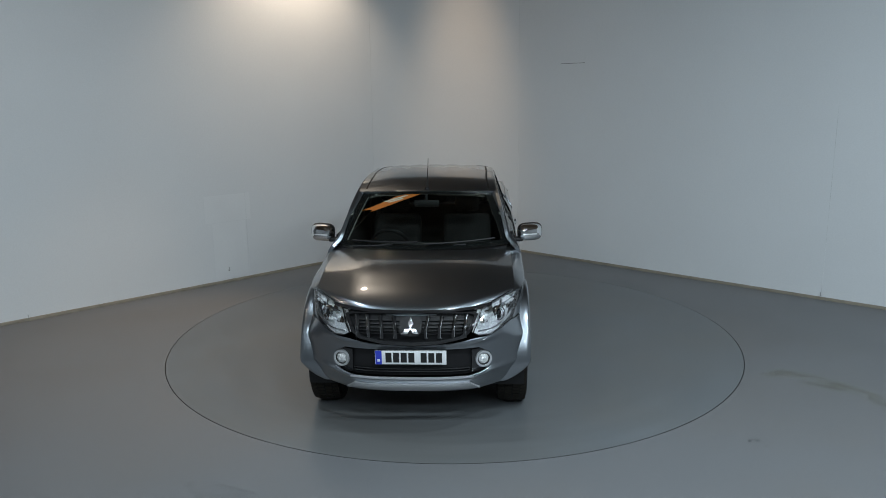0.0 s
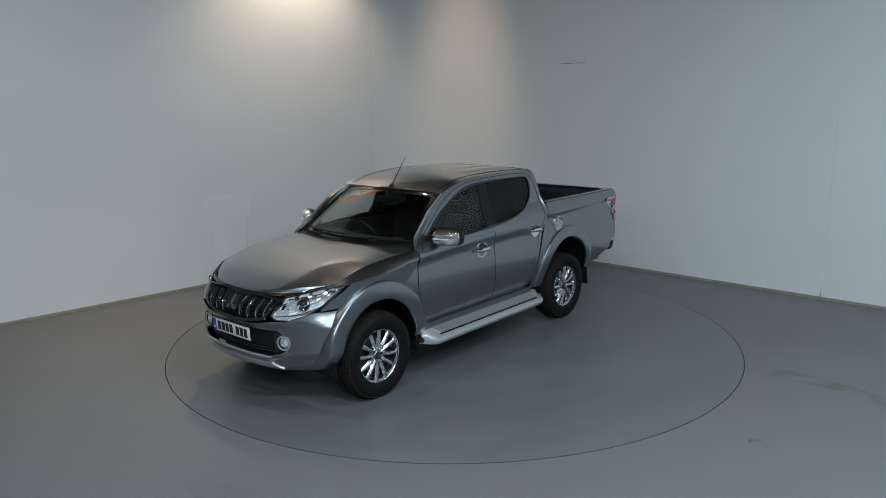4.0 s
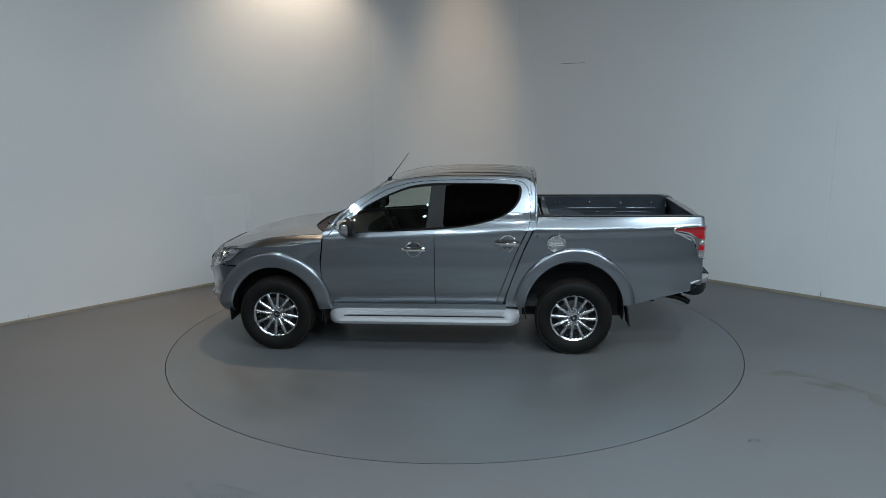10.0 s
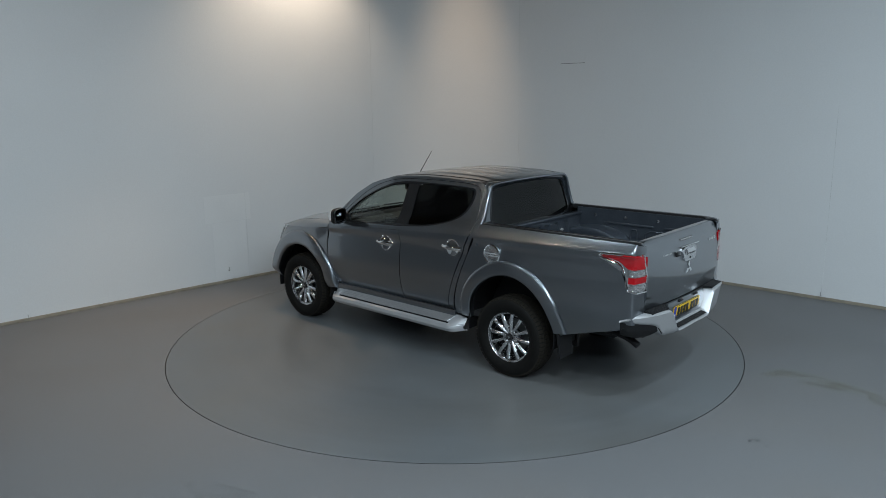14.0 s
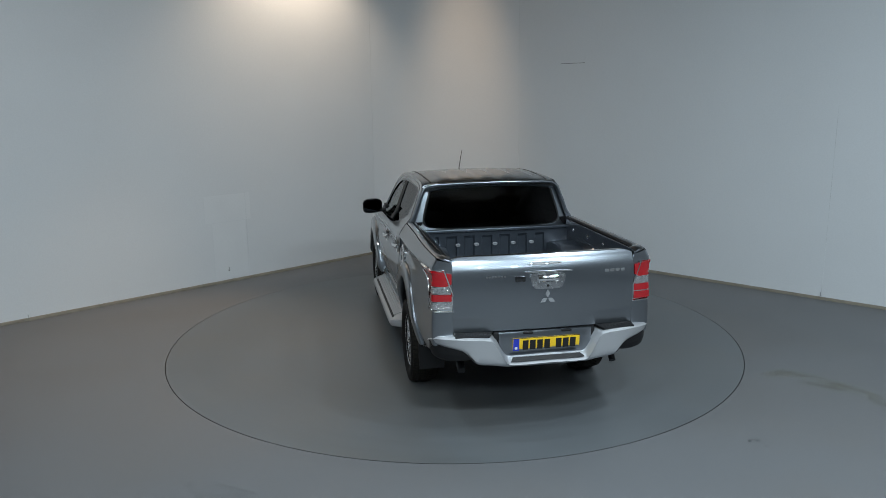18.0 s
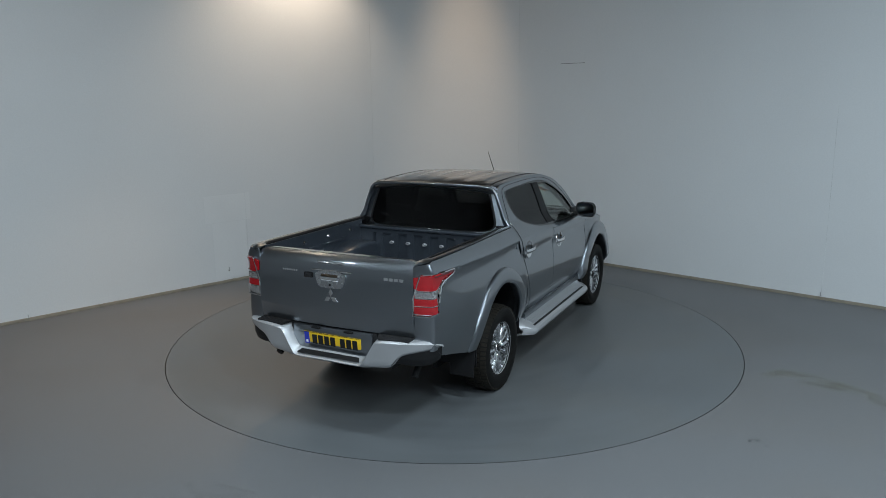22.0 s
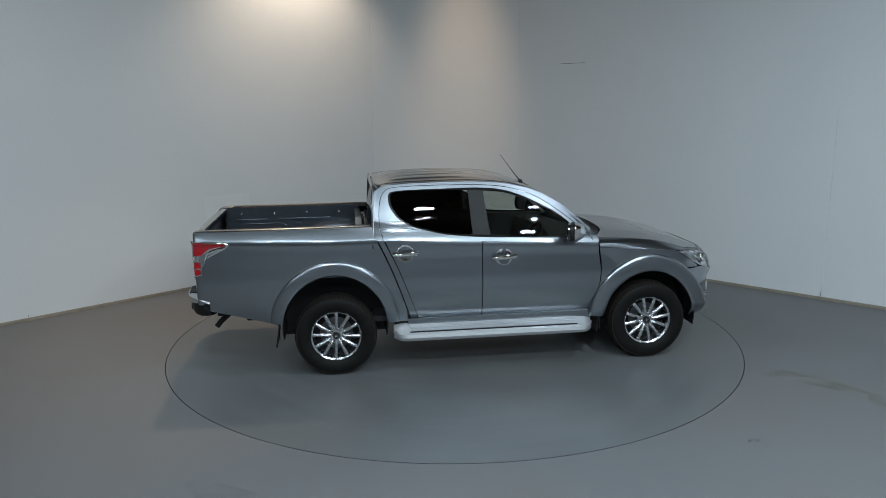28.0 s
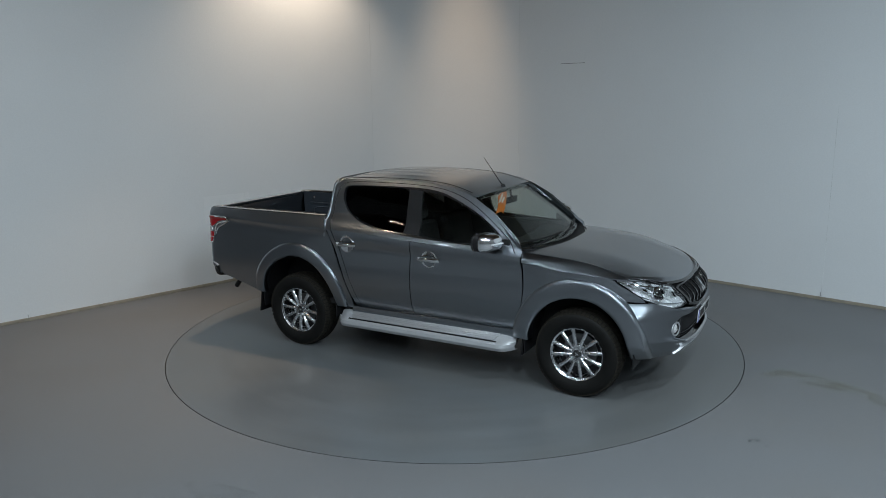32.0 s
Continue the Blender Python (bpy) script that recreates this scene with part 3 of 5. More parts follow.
def fender_pt(x, z):
    """Front wing: upright below a crease, then a broad shoulder sloping in to the bonnet's edge."""
    top, zc = FENDTOP(x), crease_z(x)
    cap = 0.93 + 0.14 * max(0.0, min(1.0, (1.22 - x) / 0.22))
    ys = side_y(x, min(z, cap))
    shoulder = side_y(x, cap) + 0.002
    if z <= zc:
        return (x, ys, z)
    t = min(1.0, (z - zc) / max(0.01, top - zc))
    ye = 0.7735
    y = ye + (shoulder - ye) * (1 - t) ** 0.85
    k = clip((1.5 - x) / 0.5, 0, 1)
    k = k * k * (3 - 2 * k) * (1 - t**3)
    return (x, y * (1 - k) + max(y, body_y(x, z)) * k, z)


WING_REAR = curve([(0.47, 0.935), (0.65, 0.985), (0.88, 1.018), (1.05, 1.005), (1.182, 0.985)])
WING_FRONT = curve([(0.40, 1.69), (0.855, 1.69), (0.8635, 2.03), (0.88, 2.03), (0.95, 1.93), (1.018, 1.82), (1.045, 1.79), (1.056, 1.745), (1.3, 1.745)])
WROWS = [0.03 * k for k in range(28)] + [0.86, 0.88, 0.90, 0.915, 0.93, 0.945, 0.96, 0.975, 0.99, 1.0] + [1.0 + 0.125 * k for k in range(1, 9)]


def wing_skin():
    """Wing in level rows that follow its crease, cut by the wheel arch."""
    def fn(u, v):
        w = WROWS[int(round(v * (len(WROWS) - 1)))]

        def height(x):
            zc = crease_z(x)
            return 0.47 + (zc - 0.47) * w if w <= 1 else zc + (FENDTOP(x) - zc) * (w - 1)
        z = height(1.3)
        a = WING_REAR(z)
        b = 1.8
        for _ in range(14):
            b = 0.5 * b + 0.5 * WING_FRONT(height(b)) if w < 1 else 1.745
        x = a + (b - a) * u
        z = height(x)
        low = 0.47
        if 1.0 < x < 1.683:
            low = ARCH_Z + math.sqrt(0.25 - (x - ARCH_F) ** 2)
        elif x >= 1.683:
            low = 0.864
        z = max(z, low)
        return fender_pt(x, z)
    V, F = grid(fn, 56, len(WROWS) - 1)
    return V, [f for f in F if len({(round(V[i][0], 4), round(V[i][2], 4)) for i in f}) > 2]


wing_tip = grid(lambda u, v: (lambda x: fender_pt(x, 1.05 + (max(1.0505, FENDTOP(x)) - 1.05) * v))(1.735 + 0.205 * u), 12, 5)
both("front_wing", merge(slab(wing_skin(), 0.012), slab(wing_tip, 0.012)), PAINT, truck)


FLARE_F = [(0.596, -0.004), (0.591, 0.016), (0.578, 0.027), (0.545, 0.033), (0.49, 0.037), (0.457, 0.036), (0.445, 0.027), (0.440, -0.02), (0.450, -0.07)]
FLARE_R = [(0.596, -0.004), (0.591, 0.014), (0.578, 0.024), (0.545, 0.029), (0.50, 0.032), (0.480, 0.031), (0.471, 0.021), (0.468, -0.02), (0.480, -0.06)]


def arch_flare(cx, zc, prof, a0, a1, yfun, least):
    """Raised wheel-arch lip."""
    def fn(u, v):
        a = radians(a0 + (a1 - a0) * u)
        k = v * (len(prof) - 1)
        i = min(int(k), len(prof) - 2)
        f = k - i
        r = prof[i][0] * (1 - f) + prof[i + 1][0] * f
        h = prof[i][1] * (1 - f) + prof[i + 1][1] * f
        x, z = cx + r * math.cos(a), zc + r * math.sin(a) * 1.06
        yb = yfun(x, clip(z, 0.32, 1.0))
        return (x, yb + h + max(0.0, least - yb) * clip(h / 0.02, 0, 1) * clip((z - 0.36) / 0.16, 0, 1), z)
    return grid(fn, 72, 16)


def bed_y(x, z):
    y = BEDHALF(z - 0.028 * clip((-1.6 - x) / 0.8, 0, 1.3) * clip((z - 1.0) / 0.2, 0, 1))
    if x < -1.9:
        y *= 1 - 0.035 * ((-1.9 - x) / 0.8) ** 2
    return y


both("wheel_arch_flare", arch_flare(ARCH_F, ARCH_Z, FLARE_F, -2, 176, side_y, 0.868), PAINT, truck)
both("wheel_arch_flare", arch_flare(ARCH_R, ARCH_ZR, FLARE_R, 2, 174, bed_y, 0.80), PAINT, truck)

both("cowl_side", slab(grid(lambda u, v: (lambda x: (x, 0.752 + 0.085 * v, hood_z(x, 0.772) - 0.005 - 0.012 * v))(0.84 + 0.16 * u), 6, 6), 0.02), PAINT, truck)
# doors
BELTF = curve([(-0.2, 1.215), (0.34, 1.19), (1.0, 1.165)])
BELTR = curve([(-1.2, 1.255), (-0.85, 1.25), (-0.5, 1.235), (-0.12, 1.215)])
SEAM_A = curve([(0.47, 0.925), (0.65, 0.975), (0.88, 1.008), (1.05, 0.995), (1.2, 0.975)])
SEAM_C = curve([(0.50, -0.80), (0.6, -0.83), (0.94, -0.950), (1.15, -1.040), (1.26, -1.09)])


def front_door(u, v):
    z = 0.472 + (1.19 - 0.472) * v
    x = -0.125 + (SEAM_A(z) + 0.125) * u
    z = 0.472 + (BELTF(x) - 0.472) * v
    return (x, body_y(x, z), z)


def rear_door(u, v):
    z = 0.478 + (1.235 - 0.478) * v
    x = -0.133 + (SEAM_C(z) + 0.05 + 0.02 * (1 - v) + 0.133) * u
    z = 0.478 + (BELTR(x) - 0.478) * v
    return (x, body_y(x, z), z)


def cab_edge(u, v):
    """Narrow cab panel behind the rear door."""
    z = 0.47 + (1.255 - 0.47) * v
    x = SEAM_C(z) + (0.045 + 0.02 * (1 - v)) * (1 - u)
    return (x, body_y(x, z) - 0.002, z)


both("cab_edge_panel", slab(grid(cab_edge, 4, 24), 0.03), PAINT, truck)
door_fl, door_fr = both("front_door", slab(grid(front_door, 16, 26), 0.02), PAINT, truck)
door_rl, door_rr = both("rear_door", slab(grid(rear_door, 16, 26), 0.02), PAINT, truck)


# greenhouse
def green_y(x, z):
    y = body_y(x, z)
    if x < -1.0:
        y -= 0.5 * (x + 1.0) ** 2
    return y


DLO = [(0.79, 1.215), (0.34, 1.232), (-0.15, 1.252), (-0.49, 1.288), (-0.76, 1.355), (-0.90, 1.43), (-0.975, 1.54), (-0.985, 1.645),
       (-0.94, 1.682), (-0.22, 1.693), (0.0, 1.682), (0.15, 1.655), (0.33, 1.588), (0.53, 1.49), (0.67, 1.395), (0.79, 1.29)]
DLO = smooth_poly(DLO, 2, 0.2)
GREEN_OUT = [(0.985, 1.165), (0.34, 1.19), (-0.12, 1.215), (-0.5, 1.235), (-0.85, 1.25), (-1.115, 1.25), (-1.14, 1.40), (-1.13, 1.58),
             (-1.10, 1.68), (-1.03, 1.727), (-0.8, 1.742), (-0.23, 1.748), (0.11, 1.725), (0.33, 1.675), (0.47, 1.625), (0.66, 1.515),
             (0.90, 1.315), (0.985, 1.22)]
both("cab_side_frame", slab(ring((-0.1, 1.46), DLO, GREEN_OUT, lambda x, z: (x, green_y(x, z), z), 5, 120), 0.03), PAINT, truck)


def inset(poly, c, d):
    return [(x - d * (x - c[0]) / max(0.05, math.hypot(x - c[0], z - c[1])), z - d * (z - c[1]) / max(0.05, math.hypot(x - c[0], z - c[1]))) for x, z in poly]


# black seal round the side windows
both("window_seal", slab(ring((-0.1, 1.46), inset(DLO, (-0.1, 1.46), 0.022), DLO, lambda x, z: (x, green_y(x, z) + 0.002, z), 2, 120), 0.02), GLOSSBLACK, truck)
WIN_F = [(0.77, 1.232), (-0.055, 1.262), (-0.105, 1.672), (0.0, 1.668), (0.15, 1.642), (0.33, 1.575), (0.53, 1.475), (0.66, 1.385), (0.77, 1.29)]
WIN_R = [(-0.20, 1.272), (-0.49, 1.302), (-0.74, 1.365), (-0.88, 1.425), (-0.94, 1.495), (-0.968, 1.57), (-0.966, 1.645), (-0.92, 1.676), (-0.22, 1.682)]
WIN_F, WIN_R = smooth_poly(WIN_F, 2, 0.12), smooth_poly(WIN_R, 2, 0.12)
PIL_B = [(-0.045, 1.25), (-0.21, 1.262), (-0.235, 1.69), (-0.095, 1.69)]
both("front_side_window", slab(plate(WIN_F, lambda x, z: (x, green_y(x, z) - 0.010, z)), 0.004), GLASS_CLEAR, truck, "clear side window glass")
both("rear_side_window", slab(plate(WIN_R, lambda x, z: (x, green_y(x, z) - 0.010, z)), 0.004), GLASS_TINT, truck, "dark privacy glass")
both("door_pillar", slab(plate(PIL_B, lambda x, z: (x, green_y(x, z) - 0.002, z)), 0.03), BLACK, truck)

GAP = [(-1.04, 1.25), (-1.068, 1.36), (-1.072, 1.50), (-1.05, 1.63), (-1.0, 1.695), (-0.9, 1.716), (-0.5, 1.722), (-0.1, 1.716), (0.12, 1.695), (0.33, 1.638), (0.5, 1.55), (0.7, 1.405), (0.86, 1.275), (0.93, 1.19)]
for _ in range(2):
    GAP = [GAP[0]] + [q for a, b in zip(GAP, GAP[1:]) for q in ((a[0] * 0.75 + b[0] * 0.25, a[1] * 0.75 + b[1] * 0.25), (a[0] * 0.25 + b[0] * 0.75, a[1] * 0.25 + b[1] * 0.75))] + [GAP[-1]]
both("door_gap", tube([(x, green_y(x, z) + 0.0006, z) for x, z in GAP], 0.0028, 6), GLOSSBLACK, truck)
# roof
ROOFZ = curve([(-1.14, 1.714), (-1.10, 1.740), (-0.9, 1.772), (-0.5, 1.788), (-0.2, 1.779), (0.1, 1.748), (0.3, 1.700), (0.46, 1.642)])


ROOFE = curve([(-1.15, 1.662), (-1.1, 1.69), (-1.03, 1.724), (-0.8, 1.741), (-0.23, 1.747), (0.11, 1.724), (0.33, 1.674), (0.46, 1.626)])
ROOFW = curve([(-1.15, 0.615), (-1.0, 0.632), (-0.3, 0.640), (0.1, 0.638), (0.33, 0.652), (0.46, 0.66)])


def roof_z(x, y):
    z = ROOFZ(x) - (ROOFZ(x) - ROOFE(x)) * min(1.2, abs(y) / ROOFW(x)) ** 2.6
    k = clip((-0.02 - x) / 0.30, 0, 1) * clip((x + 1.05) / 0.16, 0, 1)
    for yc in (-0.40, -0.2, 0.0, 0.2, 0.40):
        z += 0.0062 * k * (1 / (1 + math.exp(-(0.062 - abs(y - yc)) / 0.008)))
    return z


def roof(u, v):
    y = (2 * v - 1)
    x = -1.122 + 1.582 * u - 0.03 * y * y * (1 if u > 0.5 else -0.6) * abs(2 * u - 1) ** 6
    y *= ROOFW(x)
    z = roof_z(x, y)
    if u < 0.03:
        z -= 0.022 * ((0.03 - u) / 0.03) ** 1.6
    return (x, y, z)


part("roof_panel", slab(grid(roof, 60, 110), 0.02), PAINT, truck)
# dark channel along each roof edge
both("roof_channel", slab(grid(lambda u, v: (lambda x: (x, ROOFW(x) - 0.075 + 0.016 * v, roof_z(x, ROOFW(x) - 0.07) + 0.002))(-1.05 + 1.44 * u), 40, 2), 0.01, (0, 0, 0)), BLACK, truck)


# windscreen
def screen(u, v, lift=0.0):
    """u across from right to left, v up from the cowl."""
    y = 2 * u - 1
    half = 0.797 - (0.797 - 0.612) * v
    xb = 1.085 - 0.17 * y * y
    xt = 0.462 - 0.05 * y * y
    zb, zt = 1.205 + 0.03 * y * y, 1.648 - 0.02 * y * y
    b = 0.016 * math.sin(math.pi * v)
    return (xb + (xt - xb) * v + b * 0.6 + lift * 0.6, y * half, zb + (zt - zb) * v + b * 0.8 + lift * 0.78)


part("windscreen", slab(grid(screen, 36, 18), 0.004), GLASS_CLEAR, truck, "clear windscreen glass")


def frit(u0, u1, v0, v1):
    return slab(grid(lambda u, v: screen(u0 + (u1 - u0) * u, v0 + (v1 - v0) * v, -0.006), 24, 12), 0.003)


part("screen_border", merge(frit(0, 1, 0, 0.075), frit(0, 1, 0.945, 1), frit(0, 0.05, 0.07, 0.95), frit(0.95, 1, 0.07, 0.95)), GLOSSBLACK, truck)
both("windscreen_pillar", grid(lambda u, v: (lambda a, b: tuple(a[i] * (1 - v) + b[i] * v + (0.012 * math.sin(math.pi * v) if i else 0) for i in range(3)))(
    screen(1, u), (lambda x, z: (x, green_y(x, z) - 0.002, z))(*(lambda k: (0.975 + (0.455 - 0.975) * k, 1.232 + (1.632 - 1.232) * k + 0.012 * math.sin(math.pi * k)))(u))), 24, 6), PAINT, truck)
part("screen_header", slab(grid(lambda u, v: (lambda a: (a[0] - 0.02 * v, a[1], a[2] + 0.010 * v))(screen(u, 0.992)), 30, 3), 0.02), PAINT, truck)
# cowl and wipers
part("cowl_panel", slab(grid(lambda u, v: (lambda y: (0.97 + 0.235 * v - (0.13 + 0.09 * v) * y * y, y * 0.742, 1.176 + 0.022 * y * y + 0.016 * v))(2 * u - 1), 30, 6), 0.03), BLACK, truck)
for _y0, _y1 in ((0.02, 0.62), (-0.62, -0.05)):
    _w = part("wiper", tube([(lambda a: (a[0] + 0.012, a[1], a[2] + 0.02))(screen((y + 1) / 2, 0.045 + 0.03 * k / 8)) for k, y in
                             [(k, (_y0 + (_y1 - _y0) * k / 8) / 0.76) for k in range(9)]], 0.009, 6), BLACK, truck)
    part("wiper_arm", tube([(1.03, _y0 * 0.4 + _y1 * 0.6, 1.235), (1.02, (_y0 + _y1) / 2 - 0.1, 1.222), (1.0, _y0 - 0.02, 1.215)], 0.011, 6), BLACK, _w)


# rear of the cab
def cab_rear(y, z):
    return (-1.185 + 0.085 * clip((z - 1.35) / 0.37, -0.3, 1) ** 1 + 0.05 * (y / 0.7) ** 4, y, z)


RWIN = [(0.0, 1.716), (0.54, 1.714), (0.588, 1.69), (0.668, 1.405), (0.655, 1.352), (0.59, 1.322), (0.0, 1.306)]
RWIN = smooth_poly(RWIN + [(-y, z) for y, z in RWIN[-2:0:-1]], 2, 0.2)
CABR = [(0.60, 1.732), (0.655, 1.705), (0.70, 1.60), (0.80, 1.25), (0.80, 1.05), (-0.80, 1.05), (-0.80, 1.25), (-0.70, 1.60), (-0.655, 1.705), (-0.60, 1.732)]
part("cab_back_panel", slab(ring((0, 1.5), RWIN, CABR, cab_rear, 4, 100), 0.03), PAINT, truck)
part("rear_window", slab(plate(RWIN, lambda y, z: (lambda p: (p[0] + 0.006, p[1], p[2]))(cab_rear(y, z))), 0.004), GLASS_TINT, truck, "dark privacy glass")
part("rear_window_seal", slab(ring((0, 1.5), inset(RWIN, (0, 1.5), 0.018), RWIN, lambda y, z: (lambda p: (p[0] - 0.003, p[1], p[2]))(cab_rear(y, z)), 1, 100), 0.008), GLOSSBLACK, truck)

# rounded painted corner that runs up one rear pillar, over the glass and down the other
_r = [(-1.118 - 0.02 * (1.70 - z), green_y(-1.118, z) - 0.013, z) for z in (1.18, 1.27, 1.36, 1.45, 1.54, 1.62, 1.67)]
_r += [(-1.112, 0.628, 1.700), (-1.114, 0.585, 1.716), (-1.120, 0.50, 1.7235), (-1.126, 0.25, 1.729)]
part("cab_rear_edge", tube(_r + [(-1.128, 0.0, 1.731)] + [(x, -y, z) for x, y, z in _r[::-1]], 0.0165, 12), PAINT, truck)

# cargo bed
BEDEDGE = curve([(0.47, -0.829), (0.60, -0.845), (0.94, -0.965), (1.17, -1.063), (1.28, -1.118), (1.385, -1.145)])
BEDLOW = curve([(-2.66, 0.705), (-2.655, 0.70), (-2.58, 0.655), (-2.38, 0.60), (-2.05, 0.50), (-2.0, 0.47), (-0.8, 0.47)])
BEDZ = [0.47 + 0.029 * k for k in range(26)] + [1.212, 1.222, 1.232, 1.241, 1.249, 1.257, 1.265, 1.275] + [1.288 + 0.014 * k for k in range(6)] + [1.368, 1.375]


def bed_skin():
    """Outer bed side in level rows, cut by the wheel arch and the lower edge."""
    def fn(u, v):
        z = BEDZ[min(len(BEDZ) - 1, int(round(v * (len(BEDZ) - 1))))]
        x = BEDEDGE(z) + (-2.66 - BEDEDGE(z)) * u
        low = BEDLOW(x)
        if abs(x - ARCH_R) < 0.50:
            low = max(low, ARCH_ZR + math.sqrt(0.25 - (x - ARCH_R) ** 2))
        z = max(z, low)
        return (x, bed_y(x, z), z)
    V, F = grid(fn, 72, len(BEDZ) - 1)
    F = [f for f in F if len({(round(V[i][0], 4), round(V[i][2], 4)) for i in f}) > 2]
    return V, F


both("bed_side", slab(bed_skin(), 0.012), PAINT, truck, sharp=24)
both("bed_front_return", grid(lambda u, v: (lambda z: (BEDEDGE(z) - 0.003 - 0.01 * u, bed_y(BEDEDGE(z), z) - 0.15 * u, z))(0.5 + 0.885 * v), 3, 16), BLACK, truck)
BEDX0, BEDX1, BEDFL = -1.235, -2.66, 0.90


def along(prof, u, v, x):
    k = v * (len(prof) - 1)
    i = min(len(prof) - 2, int(k))
    f = k - i
    drop = 0.010 * max(0, (u - 0.95) / 0.05) ** 2
    return (x, prof[i][0] * (1 - f) + prof[i + 1][0] * f, prof[i][1] * (1 - f) + prof[i + 1][1] * f - drop - 0.012)


def lamp_pt(x, z, lift):
    """Wraps from the bed side round the corner to the back."""
    if x > -2.66:
        return (x, bed_y(x, z) + lift, z)
    k = (-2.66 - x) / 0.075
    y0 = bed_y(-2.66, z)
    a = k * math.pi / 2
    return (-2.66 - (0.075 + lift) * math.sin(a), y0 - 0.03 - (y0 - 0.03 - 0.70) * max(0, (k - 0.45) / 0.55) + (0.03 + lift) * math.cos(a), z)


def bed_top(u, v):
    x = -1.155 - 1.577 * u
    o = bed_y(x, 1.384) if x > -2.66 else lamp_pt(x, 1.384, 0.0)[1]
    i = 0.748 - 0.042 * clip((-2.60 - x) / 0.03, 0, 1)
    y = o + (i - o) * v
    z = 1.3755 + 0.012 * math.sin(math.pi * min(1.0, 0.08 + v)) ** 0.6 - 0.034 * clip((-2.655 - x) / 0.08, 0, 1) ** 2
    xx = x if x > -2.66 else lamp_pt(x, 1.384, 0.0)[0]
    return (xx, y, z)


def rail(u, v):
    x = -1.157 - 1.445 * u
    return along([(0.752, 1.392), (0.750, 1.3985), (0.738, 1.3985), (0.728, 1.392), (0.720, 1.362)], u, v, x)


both("bed_top_edge", slab(grid(bed_top, 60, 10), 0.008, (-2, 0.8, 0)), PAINT, truck)
both("bed_rail_cap", slab(grid(rail, 30, 12), 0.008, (-2, 0.9, 0)), BLACK, truck, "black plastic rail cap")
both("bed_inner_side", slab(grid(lambda u, v: (BEDX0 + (BEDX1 - BEDX0) * u, 0.716 - 0.012 * v + (0.012 if 0.35 < v < 0.42 else 0), BEDFL + (1.37 - BEDFL) * v), 30, 24), 0.012, (-2, 3, 1)), LINER, truck)
part("bed_floor", slab(grid(lambda u, v: (BEDX0 + (BEDX1 - BEDX0) * u, -0.71 + 1.42 * v, BEDFL + (0.012 if int(v * 40) % 4 < 2 else 0)), 4, 80), 0.02, (-2, 0, 0)), LINER, truck)


def bed_head(u, v):
    y = -0.71 + 1.42 * u
    z = BEDFL + (1.31 - BEDFL) * v
    k = 1 if (0.06 < v < 0.86 and abs(y) < 0.56 and (y * 100 + 1000) % 17.0 < 9.0) else 0
    return (-1.262 + 0.022 * k, y, z)


part("bed_front_wall", slab(grid(bed_head, 168, 16), 0.01, (0, 0, 1)), LINER, truck, sharp=30)
part("bed_front_rail", box(-1.285, -1.215, -0.72, 0.72, 1.295, 1.325, 0.012), LINER, truck)
for _k in range(5):
    _y = -0.353 + 0.177 * _k
    part("tie_down", moved((lambda q: ([(x, y * 1.1, z * 0.7) for x, y, z in q[0]], q[1]))(lathe([(0.0, 0.010), (0.008, 0.010), (0.009, 0.018), (0.019, 0.017), (0.022, 0.0)], 20, "x")), pose(-1.262, _y, 1.175, 0, 12, 180)), SILVER, truck)


def wheel_tub():
    def fn(u, v):
        a = math.pi * u
        w = min(1.0, v * 1.6)
        roll = 1.0 if v < 0.5 else math.cos((v - 0.5) / 0.5 * math.pi / 2) ** 0.6
        return (-1.475 - 0.40 * math.cos(a) * (1 - 0.10 * w), 0.71 - 0.21 * w * (0.8 + 0.2 * math.sin(a)), BEDFL + (0.30 * math.sin(a) ** 0.55) * roll)
    return grid(fn, 32, 15)


both("bed_wheel_tub", wheel_tub(), LINER, truck)
for _g in (1, -1):
    for _x in (-1.45, -1.8, -2.15, -2.5):
        part("rail_hook", moved(lathe([(0.0, 0.012), (0.012, 0.010), (0.017, 0.0)], 14, "y"), pose(_x, _g * 0.702, 1.30, 0, 0, 0 if _g < 0 else 180)), ALLOY, truck)
    for _x0, _x1 in ((-2.50, -2.02), (-1.93, -1.86)):
        _o = smooth_poly([(_x0, 0.93), (_x0, 1.19), (_x1, 1.19), (_x1, 0.93)], 2, 0.12)
        part("panel_edge", tube([(x, _g * 0.703, z) for x, z in _o + _o[:1]], 0.006, 6), LINER, truck)
    part("side_rib", box(-2.1, -1.55, _g * 0.706 - 0.012, _g * 0.706 + 0.012, 1.225, 1.245, 0.005), LINER, truck)
    part("side_rib", box(-2.55, -2.22, _g * 0.706 - 0.012, _g * 0.706 + 0.012, 1.225, 1.245, 0.005), LINER, truck)


# tailgate
GATEX = curve([(0.815, -2.736), (0.90, -2.745), (0.97, -2.750), (1.10, -2.748), (1.20, -2.742), (1.25, -2.737), (1.285, -2.730), (1.32, -2.717), (1.35, -2.702), (1.374, -2.684)])


